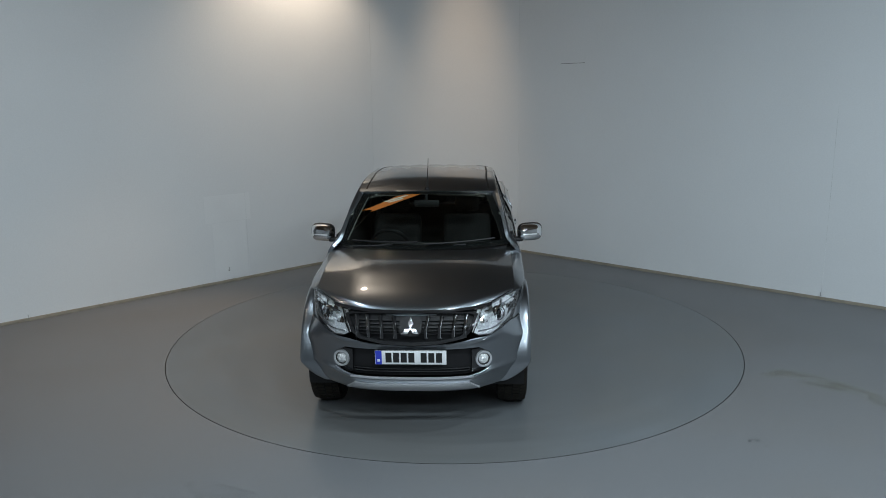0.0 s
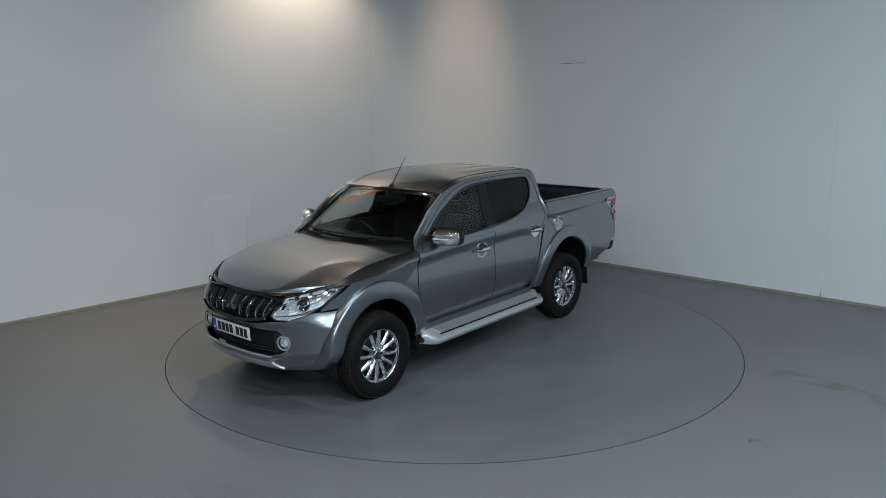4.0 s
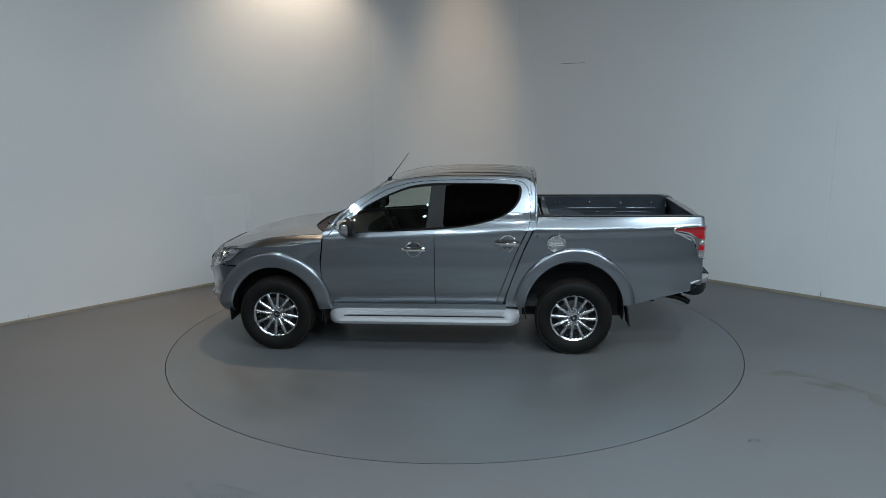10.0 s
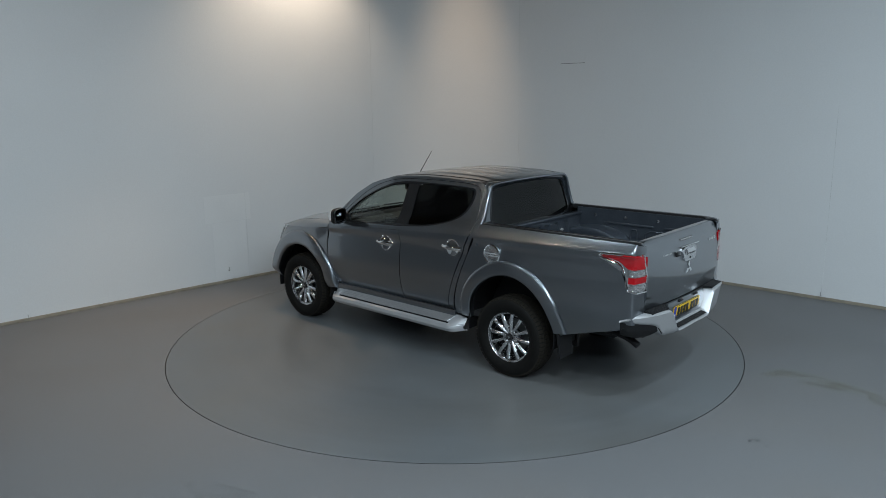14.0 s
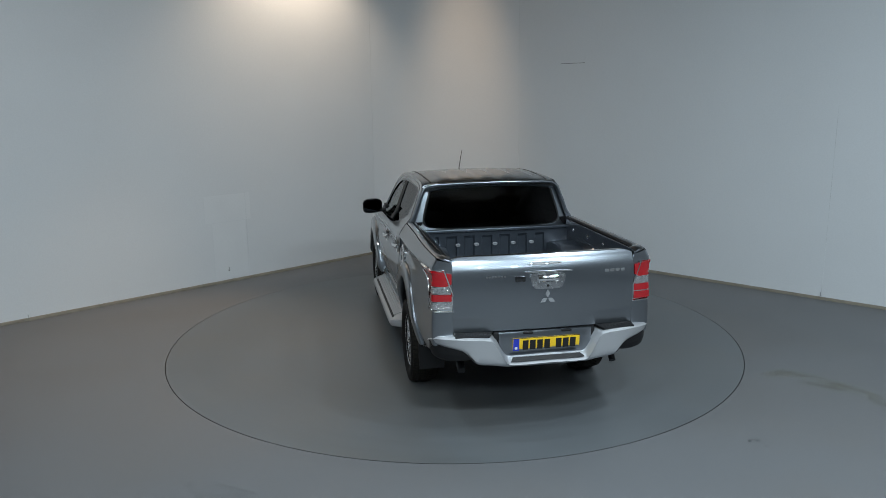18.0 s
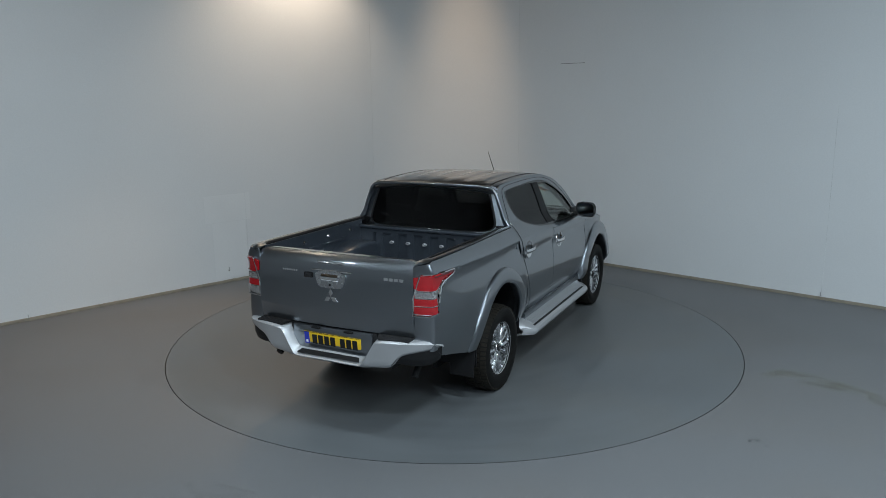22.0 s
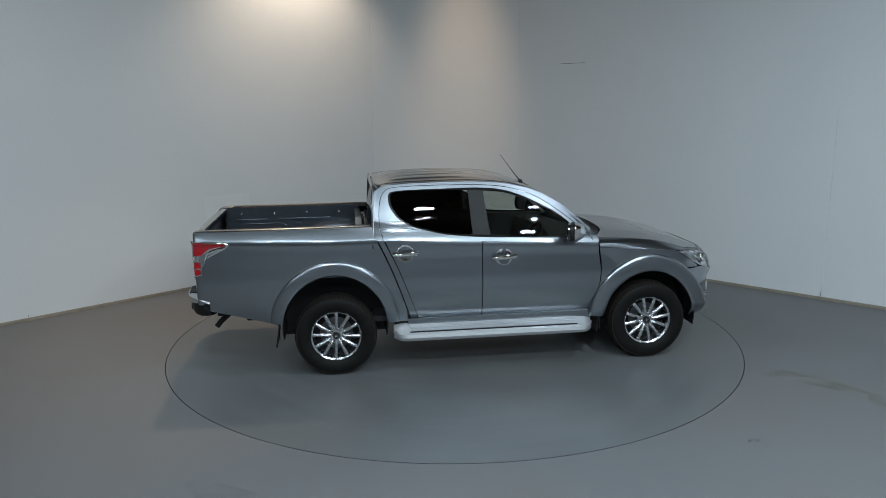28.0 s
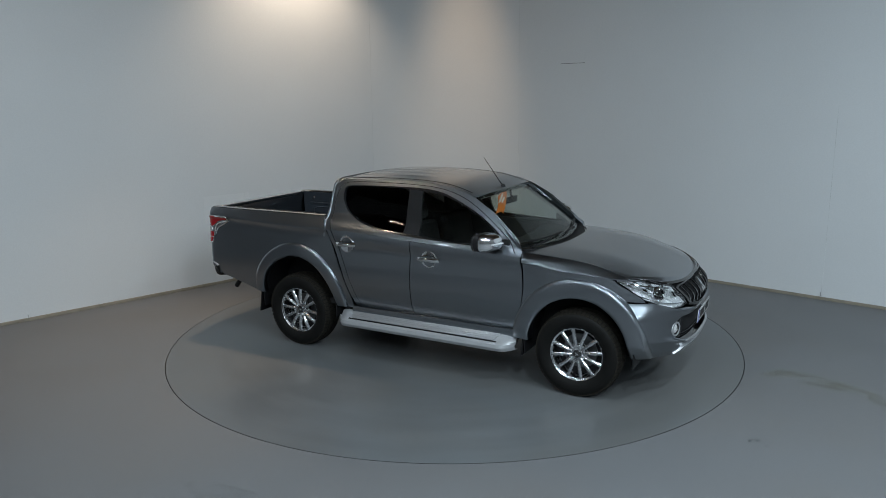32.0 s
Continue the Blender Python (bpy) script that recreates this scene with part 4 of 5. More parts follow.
def gate(u, v):
    y = -0.70 + 1.40 * u
    z = 0.815 + (1.374 - 0.022 * clip((abs(y) - 0.62) / 0.08, 0, 1) ** 2 - 0.815) * v
    x = GATEX(z) - 0.026 * (1 - (y / 0.72) ** 2)
    fade = clip((abs(y) - 0.18) / 0.4, 0, 1)
    zl = 0.902 + 0.045 * abs(y)
    x += 0.007 * fade / (1 + math.exp((z - zl) / 0.010)) - 0.004 * fade * math.exp(-((z - zl) / 0.022) ** 2)
    return (x, y, z)


tailgate = part("tailgate", slab(grid(gate, 48, 60), 0.05, (0, 0, 1.1)), PAINT, truck)
part("tailgate_cap", slab(grid(lambda u, v: (-2.678 + 0.035 * v - 0.028 * (1 - (2 * u - 1) ** 2) * (1 - v), -0.70 + 1.4 * u, 1.3765 - 0.003 * v - 0.022 * clip((abs(1.4 * u - 0.7) - 0.62) / 0.08, 0, 1) ** 2), 60, 4), 0.02, (-2.7, 0, 0)), PAINT, tailgate)


def on_gate(y, z, lift):
    p = gate((y + 0.70) / 1.40, clip((z - 0.815) / (1.374 - 0.815), 0, 0.98))
    return (p[0] - lift, y, z)


HB = smooth_poly([(0.145, 1.25), (0.12, 1.15), (0.09, 1.125), (-0.09, 1.125), (-0.12, 1.15), (-0.145, 1.25)], 2, 0.2)
_h = part("handle_surround", slab(plate(HB, lambda y, z: on_gate(y - 0.01, z, 0.018)), 0.02, (0, 0, 1.1)), ALLOY, tailgate, "pale chrome tailgate handle surround")
part("handle_bar", slab(grid(lambda u, v: on_gate(-0.075 + 0.15 * u - 0.01, 1.18 + 0.05 * v, 0.022 + 0.014 * math.sin(math.pi * v)), 12, 8), 0.02, (0, 0, 1.1)), CHROME, _h)
part("keyhole", moved(lathe([(0, 0.004), (0.008, 0.003), (0.010, 0)], 12, "x"), pose(*on_gate(-0.01, 1.15, 0.02), 0, 0, 180)), BLACK, _h)
part("trim_bar", box(-2.782, -2.742, -0.20, 0.16, 1.250, 1.260, 0.004), CHROME, tailgate)
part("reversing_camera", box(-2.785, -2.735, 0.16, 0.235, 1.185, 1.228, 0.008), GLOSSBLACK, tailgate)
_bl = part("high_brake_lamp", slab(grid(lambda u, v: on_gate(-0.125 + 0.25 * u, 1.302 + 0.020 * v, 0.004), 12, 3), 0.01, (0, 0, 1.1)), ALLOYDARK, tailgate)
for _k in range(9):
    part("lamp_cell", slab(grid(lambda u, v: on_gate(-0.113 + 0.026 * _k + 0.019 * u, 1.308 + 0.009 * v, 0.008), 2, 2), 0.006, (0, 0, 1.1)), TAILCLEAR, _bl)
for _k in range(3):
    _a = radians(90 + 120 * _k)
    _p = [(0.0, 0.0), (0.032, 0.018), (0.068, 0.0), (0.032, -0.018)]
    _q = [(math.cos(_a) * p[0] - math.sin(_a) * p[1] - 0.01, 1.055 + math.sin(_a) * p[0] + math.cos(_a) * p[1]) for p in _p]
    part("badge_shape", slab(plate(_q, lambda y, z: on_gate(y, z, 0.010), 1, 12), 0.008, (0, 0, 1.1)), CHROME, tailgate)
for _y0, _n in ((-0.50, 4), (0.46, 7)):
    for _k in range(_n):
        _w = 0.034 if _n == 4 else 0.014
        _hh = 0.022 if _n == 4 else 0.013
        _yy = _y0 - (_w + 0.008) * (_k + (0 if _n == 4 else 1)) + (0 if _n == 7 else 0.0)
        part("badge_bar", slab(grid(lambda u, v: on_gate(_yy + _w * u, 1.222 + _hh * v, 0.005), 2, 2), 0.006, (0, 0, 1.1)), CHROME, tailgate)

# rounded rear corners of the bed
# rear light units
LAMP = [(-2.412, 1.262), (-2.44, 1.284), (-2.60, 1.288), (-2.72, 1.288), (-2.735, 1.10), (-2.735, 0.982), (-2.70, 0.984), (-2.662, 1.0), (-2.640, 1.07), (-2.624, 1.13), (-2.602, 1.184), (-2.56, 1.212), (-2.50, 1.227), (-2.43, 1.242)]


def lamp_rows(z0, z1, lift, x0):
    """Band of the light unit between two heights."""
    return slab(grid(lambda u, v: lamp_pt(x0(z0 + (z1 - z0) * v) + (-2.7325 - x0(z0 + (z1 - z0) * v)) * u, z0 + (z1 - z0) * v, lift), 24, 6), 0.012)


both("bed_corner", slab(grid(lambda u, v: lamp_pt(-2.645 - 0.09 * u, 0.72 + (1.376 - 0.034 * u ** 2 - 0.72) * v, 0.0), 16, 24), 0.012), PAINT, truck)
REDTOP = [(-2.432, 1.262), (-2.448, 1.275), (-2.60, 1.280), (-2.7325, 1.280), (-2.7325, 1.172), (-2.660, 1.172), (-2.628, 1.204), (-2.575, 1.232), (-2.50, 1.247), (-2.445, 1.253)]
for _g in (1, -1):
    base = slab(plate(LAMP, lambda x, z: lamp_pt(x, z, 0.006), 5, 80), 0.012)
    unit = part("rear_lamp", base if _g > 0 else mirrored(base), CHROME, truck, "red and clear rear light with chrome edge")
    for nm, x0, z0, z1, mt in (("clear_lens", -2.666, 1.118, 1.164, TAILCLEAR), ("red_lens", -2.662, 1.060, 1.110, RED), ("clear_lens" if _g > 0 else "red_lens", -2.664, 0.998, 1.051, TAILCLEAR if _g > 0 else RED)):
        b = lamp_rows(z0, z1, 0.012, lambda z: x0)
        part(nm, b if _g > 0 else mirrored(b), mt, unit)
    b = slab(plate(smooth_poly(REDTOP, 1, 0.15), lambda x, z: lamp_pt(x, z, 0.016), 10, 120), 0.014)
    part("red_lens", b if _g > 0 else mirrored(b), RED, unit)
    b = tube([lamp_pt(x, z, 0.012) for x, z in LAMP + LAMP[:1]], 0.0085, 8)
    part("lamp_rim", b if _g > 0 else mirrored(b), CHROME, unit)

# rear bumper
BTOP = curve([(0.0, 0.592), (0.29, 0.592), (0.32, 0.612), (0.41, 0.762), (0.44, 0.784), (0.60, 0.796), (0.78, 0.798), (0.88, 0.784), (0.95, 0.745)])
BLOW = curve([(0.0, 0.556), (0.30, 0.558), (0.40, 0.572), (0.52, 0.586), (0.555, 0.605), (0.60, 0.655), (0.65, 0.688), (0.82, 0.722), (0.95, 0.728)])
BX = curve([(0.0, -2.862), (0.30, -2.860), (0.55, -2.845), (0.70, -2.815), (0.80, -2.765), (0.88, -2.695), (0.95, -2.605)])
BY = curve([(0.0, 0.0), (0.30, 0.30), (0.55, 0.55), (0.70, 0.698), (0.80, 0.795), (0.88, 0.853), (0.95, 0.874)])


def bumper_r(u, v, lo=None, hi=None, back=0.0):
    """Bar swept across the tail and round its corners."""
    s = -0.948 + 1.896 * u
    g, k = (-1 if s < 0 else 1), abs(s)
    zc, h = (BTOP(k) + BLOW(k)) / 2, (BTOP(k) - BLOW(k)) / 2
    t = max(0.0, min(1.0, (k - 0.62) / 0.33))
    ins = (math.cos(t * 1.2), -math.sin(t * 1.2))
    prof = [(0.13, h), (0.02, h), (0.0, h - 0.014), (0.012, -h + 0.02), (0.03, -h), (0.10, -h)]
    q = v * 5
    i = min(4, int(q))
    f = q - i
    d = prof[i][0] * (1 - f) + prof[i + 1][0] * f
    d = min(d, 0.13 - 0.09 * t)
    slope = 0.055 * d / 0.13 * clip((0.44 - k) / 0.06, 0, 1) if v < 0.2 else 0.0
    return (BX(k) + d * ins[0], g * (BY(k) + d * ins[1]), zc + prof[i][1] * (1 - f) + prof[i + 1][1] * f + slope)


bumper = part("rear_bumper", grid(bumper_r, 120, 20), SILVER, truck, "silver painted rear step bumper")
part("step_pad", slab(grid(lambda u, v: (-2.852 + 0.042 * v, (-0.285 + 0.57 * u) * (1 - 0.08 * v), 0.602 + 0.018 * v + (0.003 if int(v * 14) % 2 else 0)), 2, 14), 0.010, (-2.8, 0, 0)), BLACK, bumper)
for _g in (1, -1):
    part("step_pad", slab(grid(lambda u, v: (-2.832 + 0.10 * v + 0.022 * u, _g * (0.445 - 0.05 * v + (0.25 + 0.05 * v) * u), 0.802 + 0.010 * v + (0.003 if int(v * 14) % 2 else 0)), 2, 14), 0.014, (-2.8, 0, 0)), BLACK, bumper)
    CORN = [(0.13, 0.0), (0.055, 0.0), (0.030, 0.018), (0.016, 0.06), (0.014, 1.0)]

    def corner(u, v):
        """Dark lower corner: an inward floor, a rounded bottom edge, then the outer face."""
        k = 0.55 + 0.385 * u
        q = v * 4
        i = min(3, int(q))
        f = q - i
        d = CORN[i][0] * (1 - f) + CORN[i + 1][0] * f
        h = CORN[i][1] * (1 - f) + CORN[i + 1][1] * f
        t = clip((k - 0.62) / 0.33, 0, 1) * 1.2
        low = 0.598 + 0.02 * (1 - u) ** 4 + 0.02 * u**4
        return (BX(k) + d * math.cos(t) + 0.01, BY(k) - d * math.sin(t), low + (h if h < 0.5 else BLOW(k) + 0.006 - low) if i < 3 or f == 0 else low + 0.06 + (BLOW(k) + 0.006 - low - 0.06) * f)
    c = slab(grid(corner, 30, 20), 0.006, (-2.7, 0.6, 0.66))
    part("bumper_corner", c if _g > 0 else mirrored(c), BLACK, bumper)
part("bumper_backing", merge(box(-2.765, -2.60, -0.40, 0.40, 0.60, 0.81, 0.02), box(-2.72, -2.58, -0.74, 0.74, 0.60, 0.80, 0.02)), BLACK, truck)
part("plate_panel", box(-2.782, -2.75, -0.36, 0.36, 0.61, 0.805, 0.006), PAINT, truck)
part("tow_hook", tube([(-2.44, -0.62, 0.60), (-2.51, -0.62, 0.545), (-2.56, -0.62, 0.50), (-2.60, -0.62, 0.452)], 0.026, 12), BLACK, truck)
part("exhaust_pipe", tube([(-2.1, 0.56, 0.56), (-2.42, 0.60, 0.556), (-2.53, 0.615, 0.542), (-2.60, 0.62, 0.518), (-2.655, 0.62, 0.485)], 0.030, 14), BLACK, truck)


def number_plate(name, centre, normal_x, board, parent, tilt=0.0):
    """Plate with plain bars where its characters stand."""
    m = pose(*centre, 0, tilt, 0 if normal_x > 0 else 180)
    p = part(name, moved(box(-0.006, 0.0, -0.262, 0.262, -0.057, 0.057, 0.003), m), board, parent)
    part("blue_band", moved(box(0.0, 0.0015, -0.258, -0.212, -0.054, 0.054), m), BLUE, p)
    part("band_mark", moved(box(0.0015, 0.002, -0.245, -0.225, -0.032, -0.012), m), WHITEPLATE, p)
    y = -0.192
    for k in range(7):
        w = 0.048
        y += 0.008 + (0.034 if k == 4 else 0)
        part("character_bar", moved(box(0.0, 0.002, y, y + w - 0.004, -0.038, 0.038), m), INK, p)
        y += w
    part("plate_edge", moved(merge(box(0.0, 0.0012, -0.262, 0.262, 0.0535, 0.057), box(0.0, 0.0012, -0.262, 0.262, -0.057, -0.0535)), m), INK, p)
    return p


number_plate("rear_number_plate", (-2.785, -0.005, 0.70), -1, YELLOW, truck, 6)
for _y in (-0.16, 0.14):
    part("plate_lamp", box(-2.80, -2.755, _y - 0.04, _y + 0.04, 0.788, 0.804, 0.006), BLACK, truck)

# ---- nose ----
OPEN = [(s, z) for s, z in [(-0.50, 0.715), (-0.60, 0.66), (-0.62, 0.60), (-0.56, 0.535), (-0.44, 0.505), (0.44, 0.505), (0.56, 0.535), (0.62, 0.60), (0.60, 0.66), (0.50, 0.715)]]


def bumper_end(z):
    d = 0.452**2 - ((z - ARCH_Z) / 1.06) ** 2
    return s_of_x(ARCH_F + math.sqrt(max(0.0, d)), z)


BOUT = [(-bumper_end(z), z) for z in (0.385, 0.44, 0.50, 0.60, 0.70, 0.78, 0.855)] + [(-0.80, 0.86), (-0.64, 0.80), (-0.48, 0.795), (-0.42, 0.785), (-0.22, 0.748), (0, 0.735)]
BOUT = BOUT + [(-s, z) for s, z in BOUT[-2::-1]] + [(0.80, 0.375), (0.5, 0.36), (-0.5, 0.36), (-0.80, 0.375)]


def bump_lift(s, z):
    """Folded lower lip and chin of the bumper."""
    a = abs(s)
    f = 0.022 * math.exp(-((z - (0.488 + 0.22 * max(0, a - 0.46))) / 0.020) ** 2)
    f += 0.018 * math.exp(-((z - (0.765 + 0.10 * max(0, a - 0.4))) / 0.03) ** 2) * (1 if a < 0.8 else 0)
    f *= clip((0.74 - a) / 0.22, 0, 1)
    e = clip((a - 0.58) / 0.42, 0, 1)
    h = clip((0.87 - z) / 0.17, 0, 1)
    f += 0.064 * e * e * (3 - 2 * e) * h * h * (3 - 2 * h)
    d = z - 0.505 - 0.055 * clip((a - 0.5) / 0.5, 0, 1)
    k = clip((a - 0.52) / 0.2, 0, 1)
    return f + k * (0.007 * math.exp(-((d / 0.030) ** 2)) - 0.014 * clip(-d / 0.07, 0, 1))


part("front_bumper", slab(ring((0, 0.61), OPEN, BOUT, lambda s, z: nose(s, z, bump_lift(s, z)), 48, 360), 0.012), PAINT, truck)
intake = part("bumper_intake", slab(plate([(s * 1.03, 0.61 + (z - 0.61) * 1.05) for s, z in OPEN], lambda s, z: nose(s, z, -0.045), 6, 80), 0.01), BLACK, truck, "black plastic bumper insert")
part("intake_wall", ring((0, 0.61), OPEN, [(s * 1.001, z) for s, z in OPEN], lambda s, z: nose(s, z, 0), 1, 80), BLACK, intake)
for _z in (0.53, 0.55):
    part("intake_slat", slab(grid(lambda u, v: nose(-0.45 + 0.9 * u, _z + 0.007 * v, -0.03), 24, 1), 0.012), GLOSSBLACK, intake)
CHIN = [(-0.53, 0.378), (-0.445, 0.437), (0.445, 0.437), (0.53, 0.378)]
part("silver_chin", slab(plate(CHIN, lambda s, z: nose(s, z, 0.020), 4, 50), 0.02), SILVER, truck, "silver lower bumper trim")
part("lip_strip", slab(grid(lambda u, v: nose(-0.46 + 0.92 * u, 0.492 + 0.010 * v, 0.028), 40, 2), 0.02), SILVER, truck)
number_plate("front_number_plate", (2.37, 0.0, 0.662), 1, WHITEPLATE, truck, 4)
for _g in (1, -1):
    m = pose(2.212, _g * 0.525, 0.612, 0, 0, _g * 17) @ Matrix.Scale(0.86, 4)
    fl = part("fog_lamp", moved(lathe([(0.0, 0.0), (0.045, -0.004), (0.05, 0.02), (0.056, 0.045), (0.072, 0.045), (0.078, 0.02), (0.075, -0.03)], 32, "x"), m), SILVER, truck, "round chrome-ringed fog lamp")
    part("fog_gap", moved(lathe([(0.057, 0.043), (0.050, 0.036), (0.046, 0.020), (0.0, 0.018)], 32, "x"), m), GLOSSBLACK, fl)
    part("fog_lens", moved(lathe([(0.0, 0.040), (0.024, 0.038), (0.044, 0.030), (0.047, 0.022)], 28, "x"), m), LAMPBOWL, fl)
    part("fog_bulb", moved(lathe([(0.0, 0.046), (0.010, 0.044), (0.014, 0.036)], 16, "x"), m), CLEARLENS, fl)
    fs = slab(plate([(s_of_y(0.45, 0.6), 0.69), (s_of_y(0.60, 0.6), 0.70), (s_of_y(0.64, 0.6), 0.60), (s_of_y(0.58, 0.6), 0.52), (s_of_y(0.46, 0.6), 0.515)], lambda s, z: nose(s, z, -0.028), 3, 40), 0.01)
    part("bumper_bracket", tube([nose(_g * q, z, 0.012) for q, z in ((0.40, 0.500), (0.46, 0.503), (0.52, 0.515), (0.575, 0.538), (0.60, 0.552))], [0.004, 0.009, 0.011, 0.009, 0.003], 10), PAINT, truck)
    part("fog_bezel", fs if _g > 0 else mirrored(fs), GLOSSBLACK, truck)

# grille
GR = [(-0.50, 0.955), (-0.47, 0.90), (-0.43, 0.835), (-0.38, 0.795), (-0.2, 0.758), (0, 0.745), (0.2, 0.758), (0.38, 0.795), (0.43, 0.835), (0.47, 0.90), (0.50, 0.955),
      (0.46, 0.968), (0.25, 0.978), (0, 0.98), (-0.25, 0.978), (-0.46, 0.968)]
grille = part("grille", slab(plate(GR, lambda s, z: nose(s, z, -0.05), 4, 70), 0.01), BLACK, truck, "black grille with chrome-tipped upright bars")
part("grille_frame", slab(ring((0, 0.87), [(s * 0.94, 0.873 + (z - 0.873) * (0.92 if z > 0.873 else 0.78)) for s, z in GR], GR, lambda s, z: nose(s, z, 0.004), 3, 90), 0.04), GLOSSBLACK, grille)
for _z in (0.825, 0.848, 0.871, 0.894, 0.917):
    part("grille_slat", slab(grid(lambda u, v: nose(-0.43 + 0.86 * u, _z + 0.006 * v, -0.022), 24, 1), 0.02), BLACK, grille)
for _g in (1, -1):
    for _k, _s in enumerate((0.115, 0.215, 0.315, 0.40)):
        def fin(u, v):
            z = 0.955 - 0.155 * u
            s = _s - 0.03 * math.sin(u * 1.9) + 0.025 * v * (0.5 + u * 0.5) + 0.012
            return nose(s, z, 0.012 * math.sin(math.pi * min(1, u * 1.1)) - 0.004 + 0.006 * math.sin(math.pi * v))
        b = slab(grid(fin, 14, 4), 0.03)
        fb = part("upright_bar", b if _g > 0 else mirrored(b), GLOSSBLACK, grille)
        b = slab(grid(lambda u, v: (lambda p, q: tuple(p[i] * (1 - v) + q[i] * v + (0.004 if i == 0 else 0) for i in range(3)))(fin(u, 0.86), fin(u, 1.0)), 14, 2), 0.006)
        part("chrome_edge", b if _g > 0 else mirrored(b), CHROME, fb)
part("bonnet_lip", slab(grid(lambda u, v: nose(-0.62 + 1.24 * u, 0.967 + 0.018 * v + 0.028 * (2 * u - 1) ** 2, -0.004), 40, 2), 0.02), GLOSSBLACK, truck)
badge = part("nose_badge", slab(plate(smooth_poly([(-0.085, 0.95), (-0.075, 0.82), (0.075, 0.82), (0.085, 0.95)], 1, 0.2), lambda s, z: nose(s, z, 0.004), 2, 24), 0.03), BLACK, grille)
for _k in range(3):
    _a = radians(90 + 120 * _k)
    _q = [(math.cos(_a) * p[0] - math.sin(_a) * p[1], 0.875 + math.sin(_a) * p[0] + math.cos(_a) * p[1]) for p in [(0.0, 0.0), (0.034, 0.02), (0.072, 0.0), (0.034, -0.02)]]
    part("badge_shape", slab(plate(_q, lambda s, z: nose(s, z, 0.014), 1, 12), 0.01), ALLOY, badge)

# headlamps
HL = [(0.525, 0.982), (0.49, 0.90), (0.455, 0.83), (0.50, 0.805), (0.60, 0.80), (0.72, 0.83)]
HL += [(s_of_x(2.03, 0.88), 0.885), (s_of_x(1.93, 0.95), 0.955), (s_of_x(1.82, 1.02), 1.025), (s_of_x(1.80, 1.045), 1.05), (s_of_x(1.90, 1.04), 1.058), (0.78, 1.052), (0.62, 1.020)]
S_TIP = s_of_x(1.85, 1.03)
HC = (sum(p[0] for p in HL) / len(HL), sum(p[1] for p in HL) / len(HL))
for _g in (1, -1):
    def hl(vf):
        return vf if _g > 0 else mirrored(vf)
    lampset = part("headlamp", hl(slab(plate(HL, lambda s, z: nose(s, z, -0.07 * (1 - 0.75 * clip(math.hypot((s - HC[0]) / 0.36, (z - HC[1]) / 0.12), 0, 1) ** 2)) , 6, 80), 0.006)), LAMPBOWL, truck, "clear headlamp with chrome reflectors")
    part("lamp_rim", hl(slab(ring(HC, inset(HL, HC, 0.007), HL, lambda s, z: nose(s, z, 0.001), 1, 80), 0.05)), GLOSSBLACK, lampset)
    part("lamp_cover", hl(slab(plate(inset(HL, HC, 0.004), lambda s, z: nose(s, z, 0.006), 5, 80), 0.003)), COVER, lampset)
    for sc, zc, r, dep in ((0.70, 0.925, 0.046, -0.045),):
        p0, p1 = Vector(nose(sc, zc, dep)), Vector(nose(sc, zc, dep + 0.05))
        ax = (p1 - p0).normalized().to_track_quat("X", "Z").to_matrix().to_4x4()
        mm = Matrix.Translation(p0) @ ax
        rf = part("reflector", hl(moved(lathe([(0.0, -0.01), (r * 0.4, -0.006), (r * 0.8, 0.012), (r, 0.034), (r * 1.08, 0.034), (r * 1.1, 0.0)], 24, "x"), mm)), CHROME, lampset)
        part("projector_lens", hl(moved(lathe([(0.0, 0.036), (r * 0.35, 0.033), (r * 0.62, 0.022), (r * 0.7, 0.0)], 20, "x"), mm)), GLOSSBLACK, rf)
        part("lamp_bezel", hl(moved(lathe([(r * 1.08, 0.030), (r * 1.14, 0.040), (r * 1.26, 0.030), (r * 1.26, 0.0)], 28, "x"), mm)), CHROME, rf)
    tilt = random.Random(5)
    for i in range(11):
        for row in (-1, 0, 1):
            u0, u1 = 0.03 + i / 11.6, 0.03 + (i + 0.82) / 11.6
            if row == 0 and 2 < i < 6:
                continue
            j = [tilt.uniform(-0.013, 0.013) for _ in range(4)]

            def cell(u, v):
                k = u0 + (u1 - u0) * u
                h = 0.074 - 0.050 * k
                z = 0.893 + 0.140 * k + h * (0.64 * row - 0.27 + 0.54 * v)
                dep = (j[0] * (1 - u) + j[1] * u) * (1 - v) + (j[2] * (1 - u) + j[3] * u) * v
                return nose(0.515 + (S_TIP - 0.515) * k, z, dep - 0.030 + 0.012 * k)
            part("reflector_facet", hl(slab(grid(cell, 2, 2), 0.004)), LAMPBOWL if (row + i) % 3 else CHROME, lampset)
    part("lamp_strip", hl(slab(grid(lambda u, v: nose(0.50 + 0.52 * u, 0.832 + 0.008 * v + 0.16 * u**2.2, -0.012), 24, 2), 0.02)), CHROME, lampset)
    part("lamp_strip", hl(slab(grid(lambda u, v: nose(0.56 + 0.44 * u, 0.952 + 0.010 * v + 0.066 * u, -0.016), 24, 2), 0.02)), CHROME, lampset)
    part("turn_signal", hl(slab(grid(lambda u, v: nose(0.50 + 0.10 * u, 0.835 + 0.05 * v, -0.02), 6, 4), 0.015)), CLEARLENS, lampset)

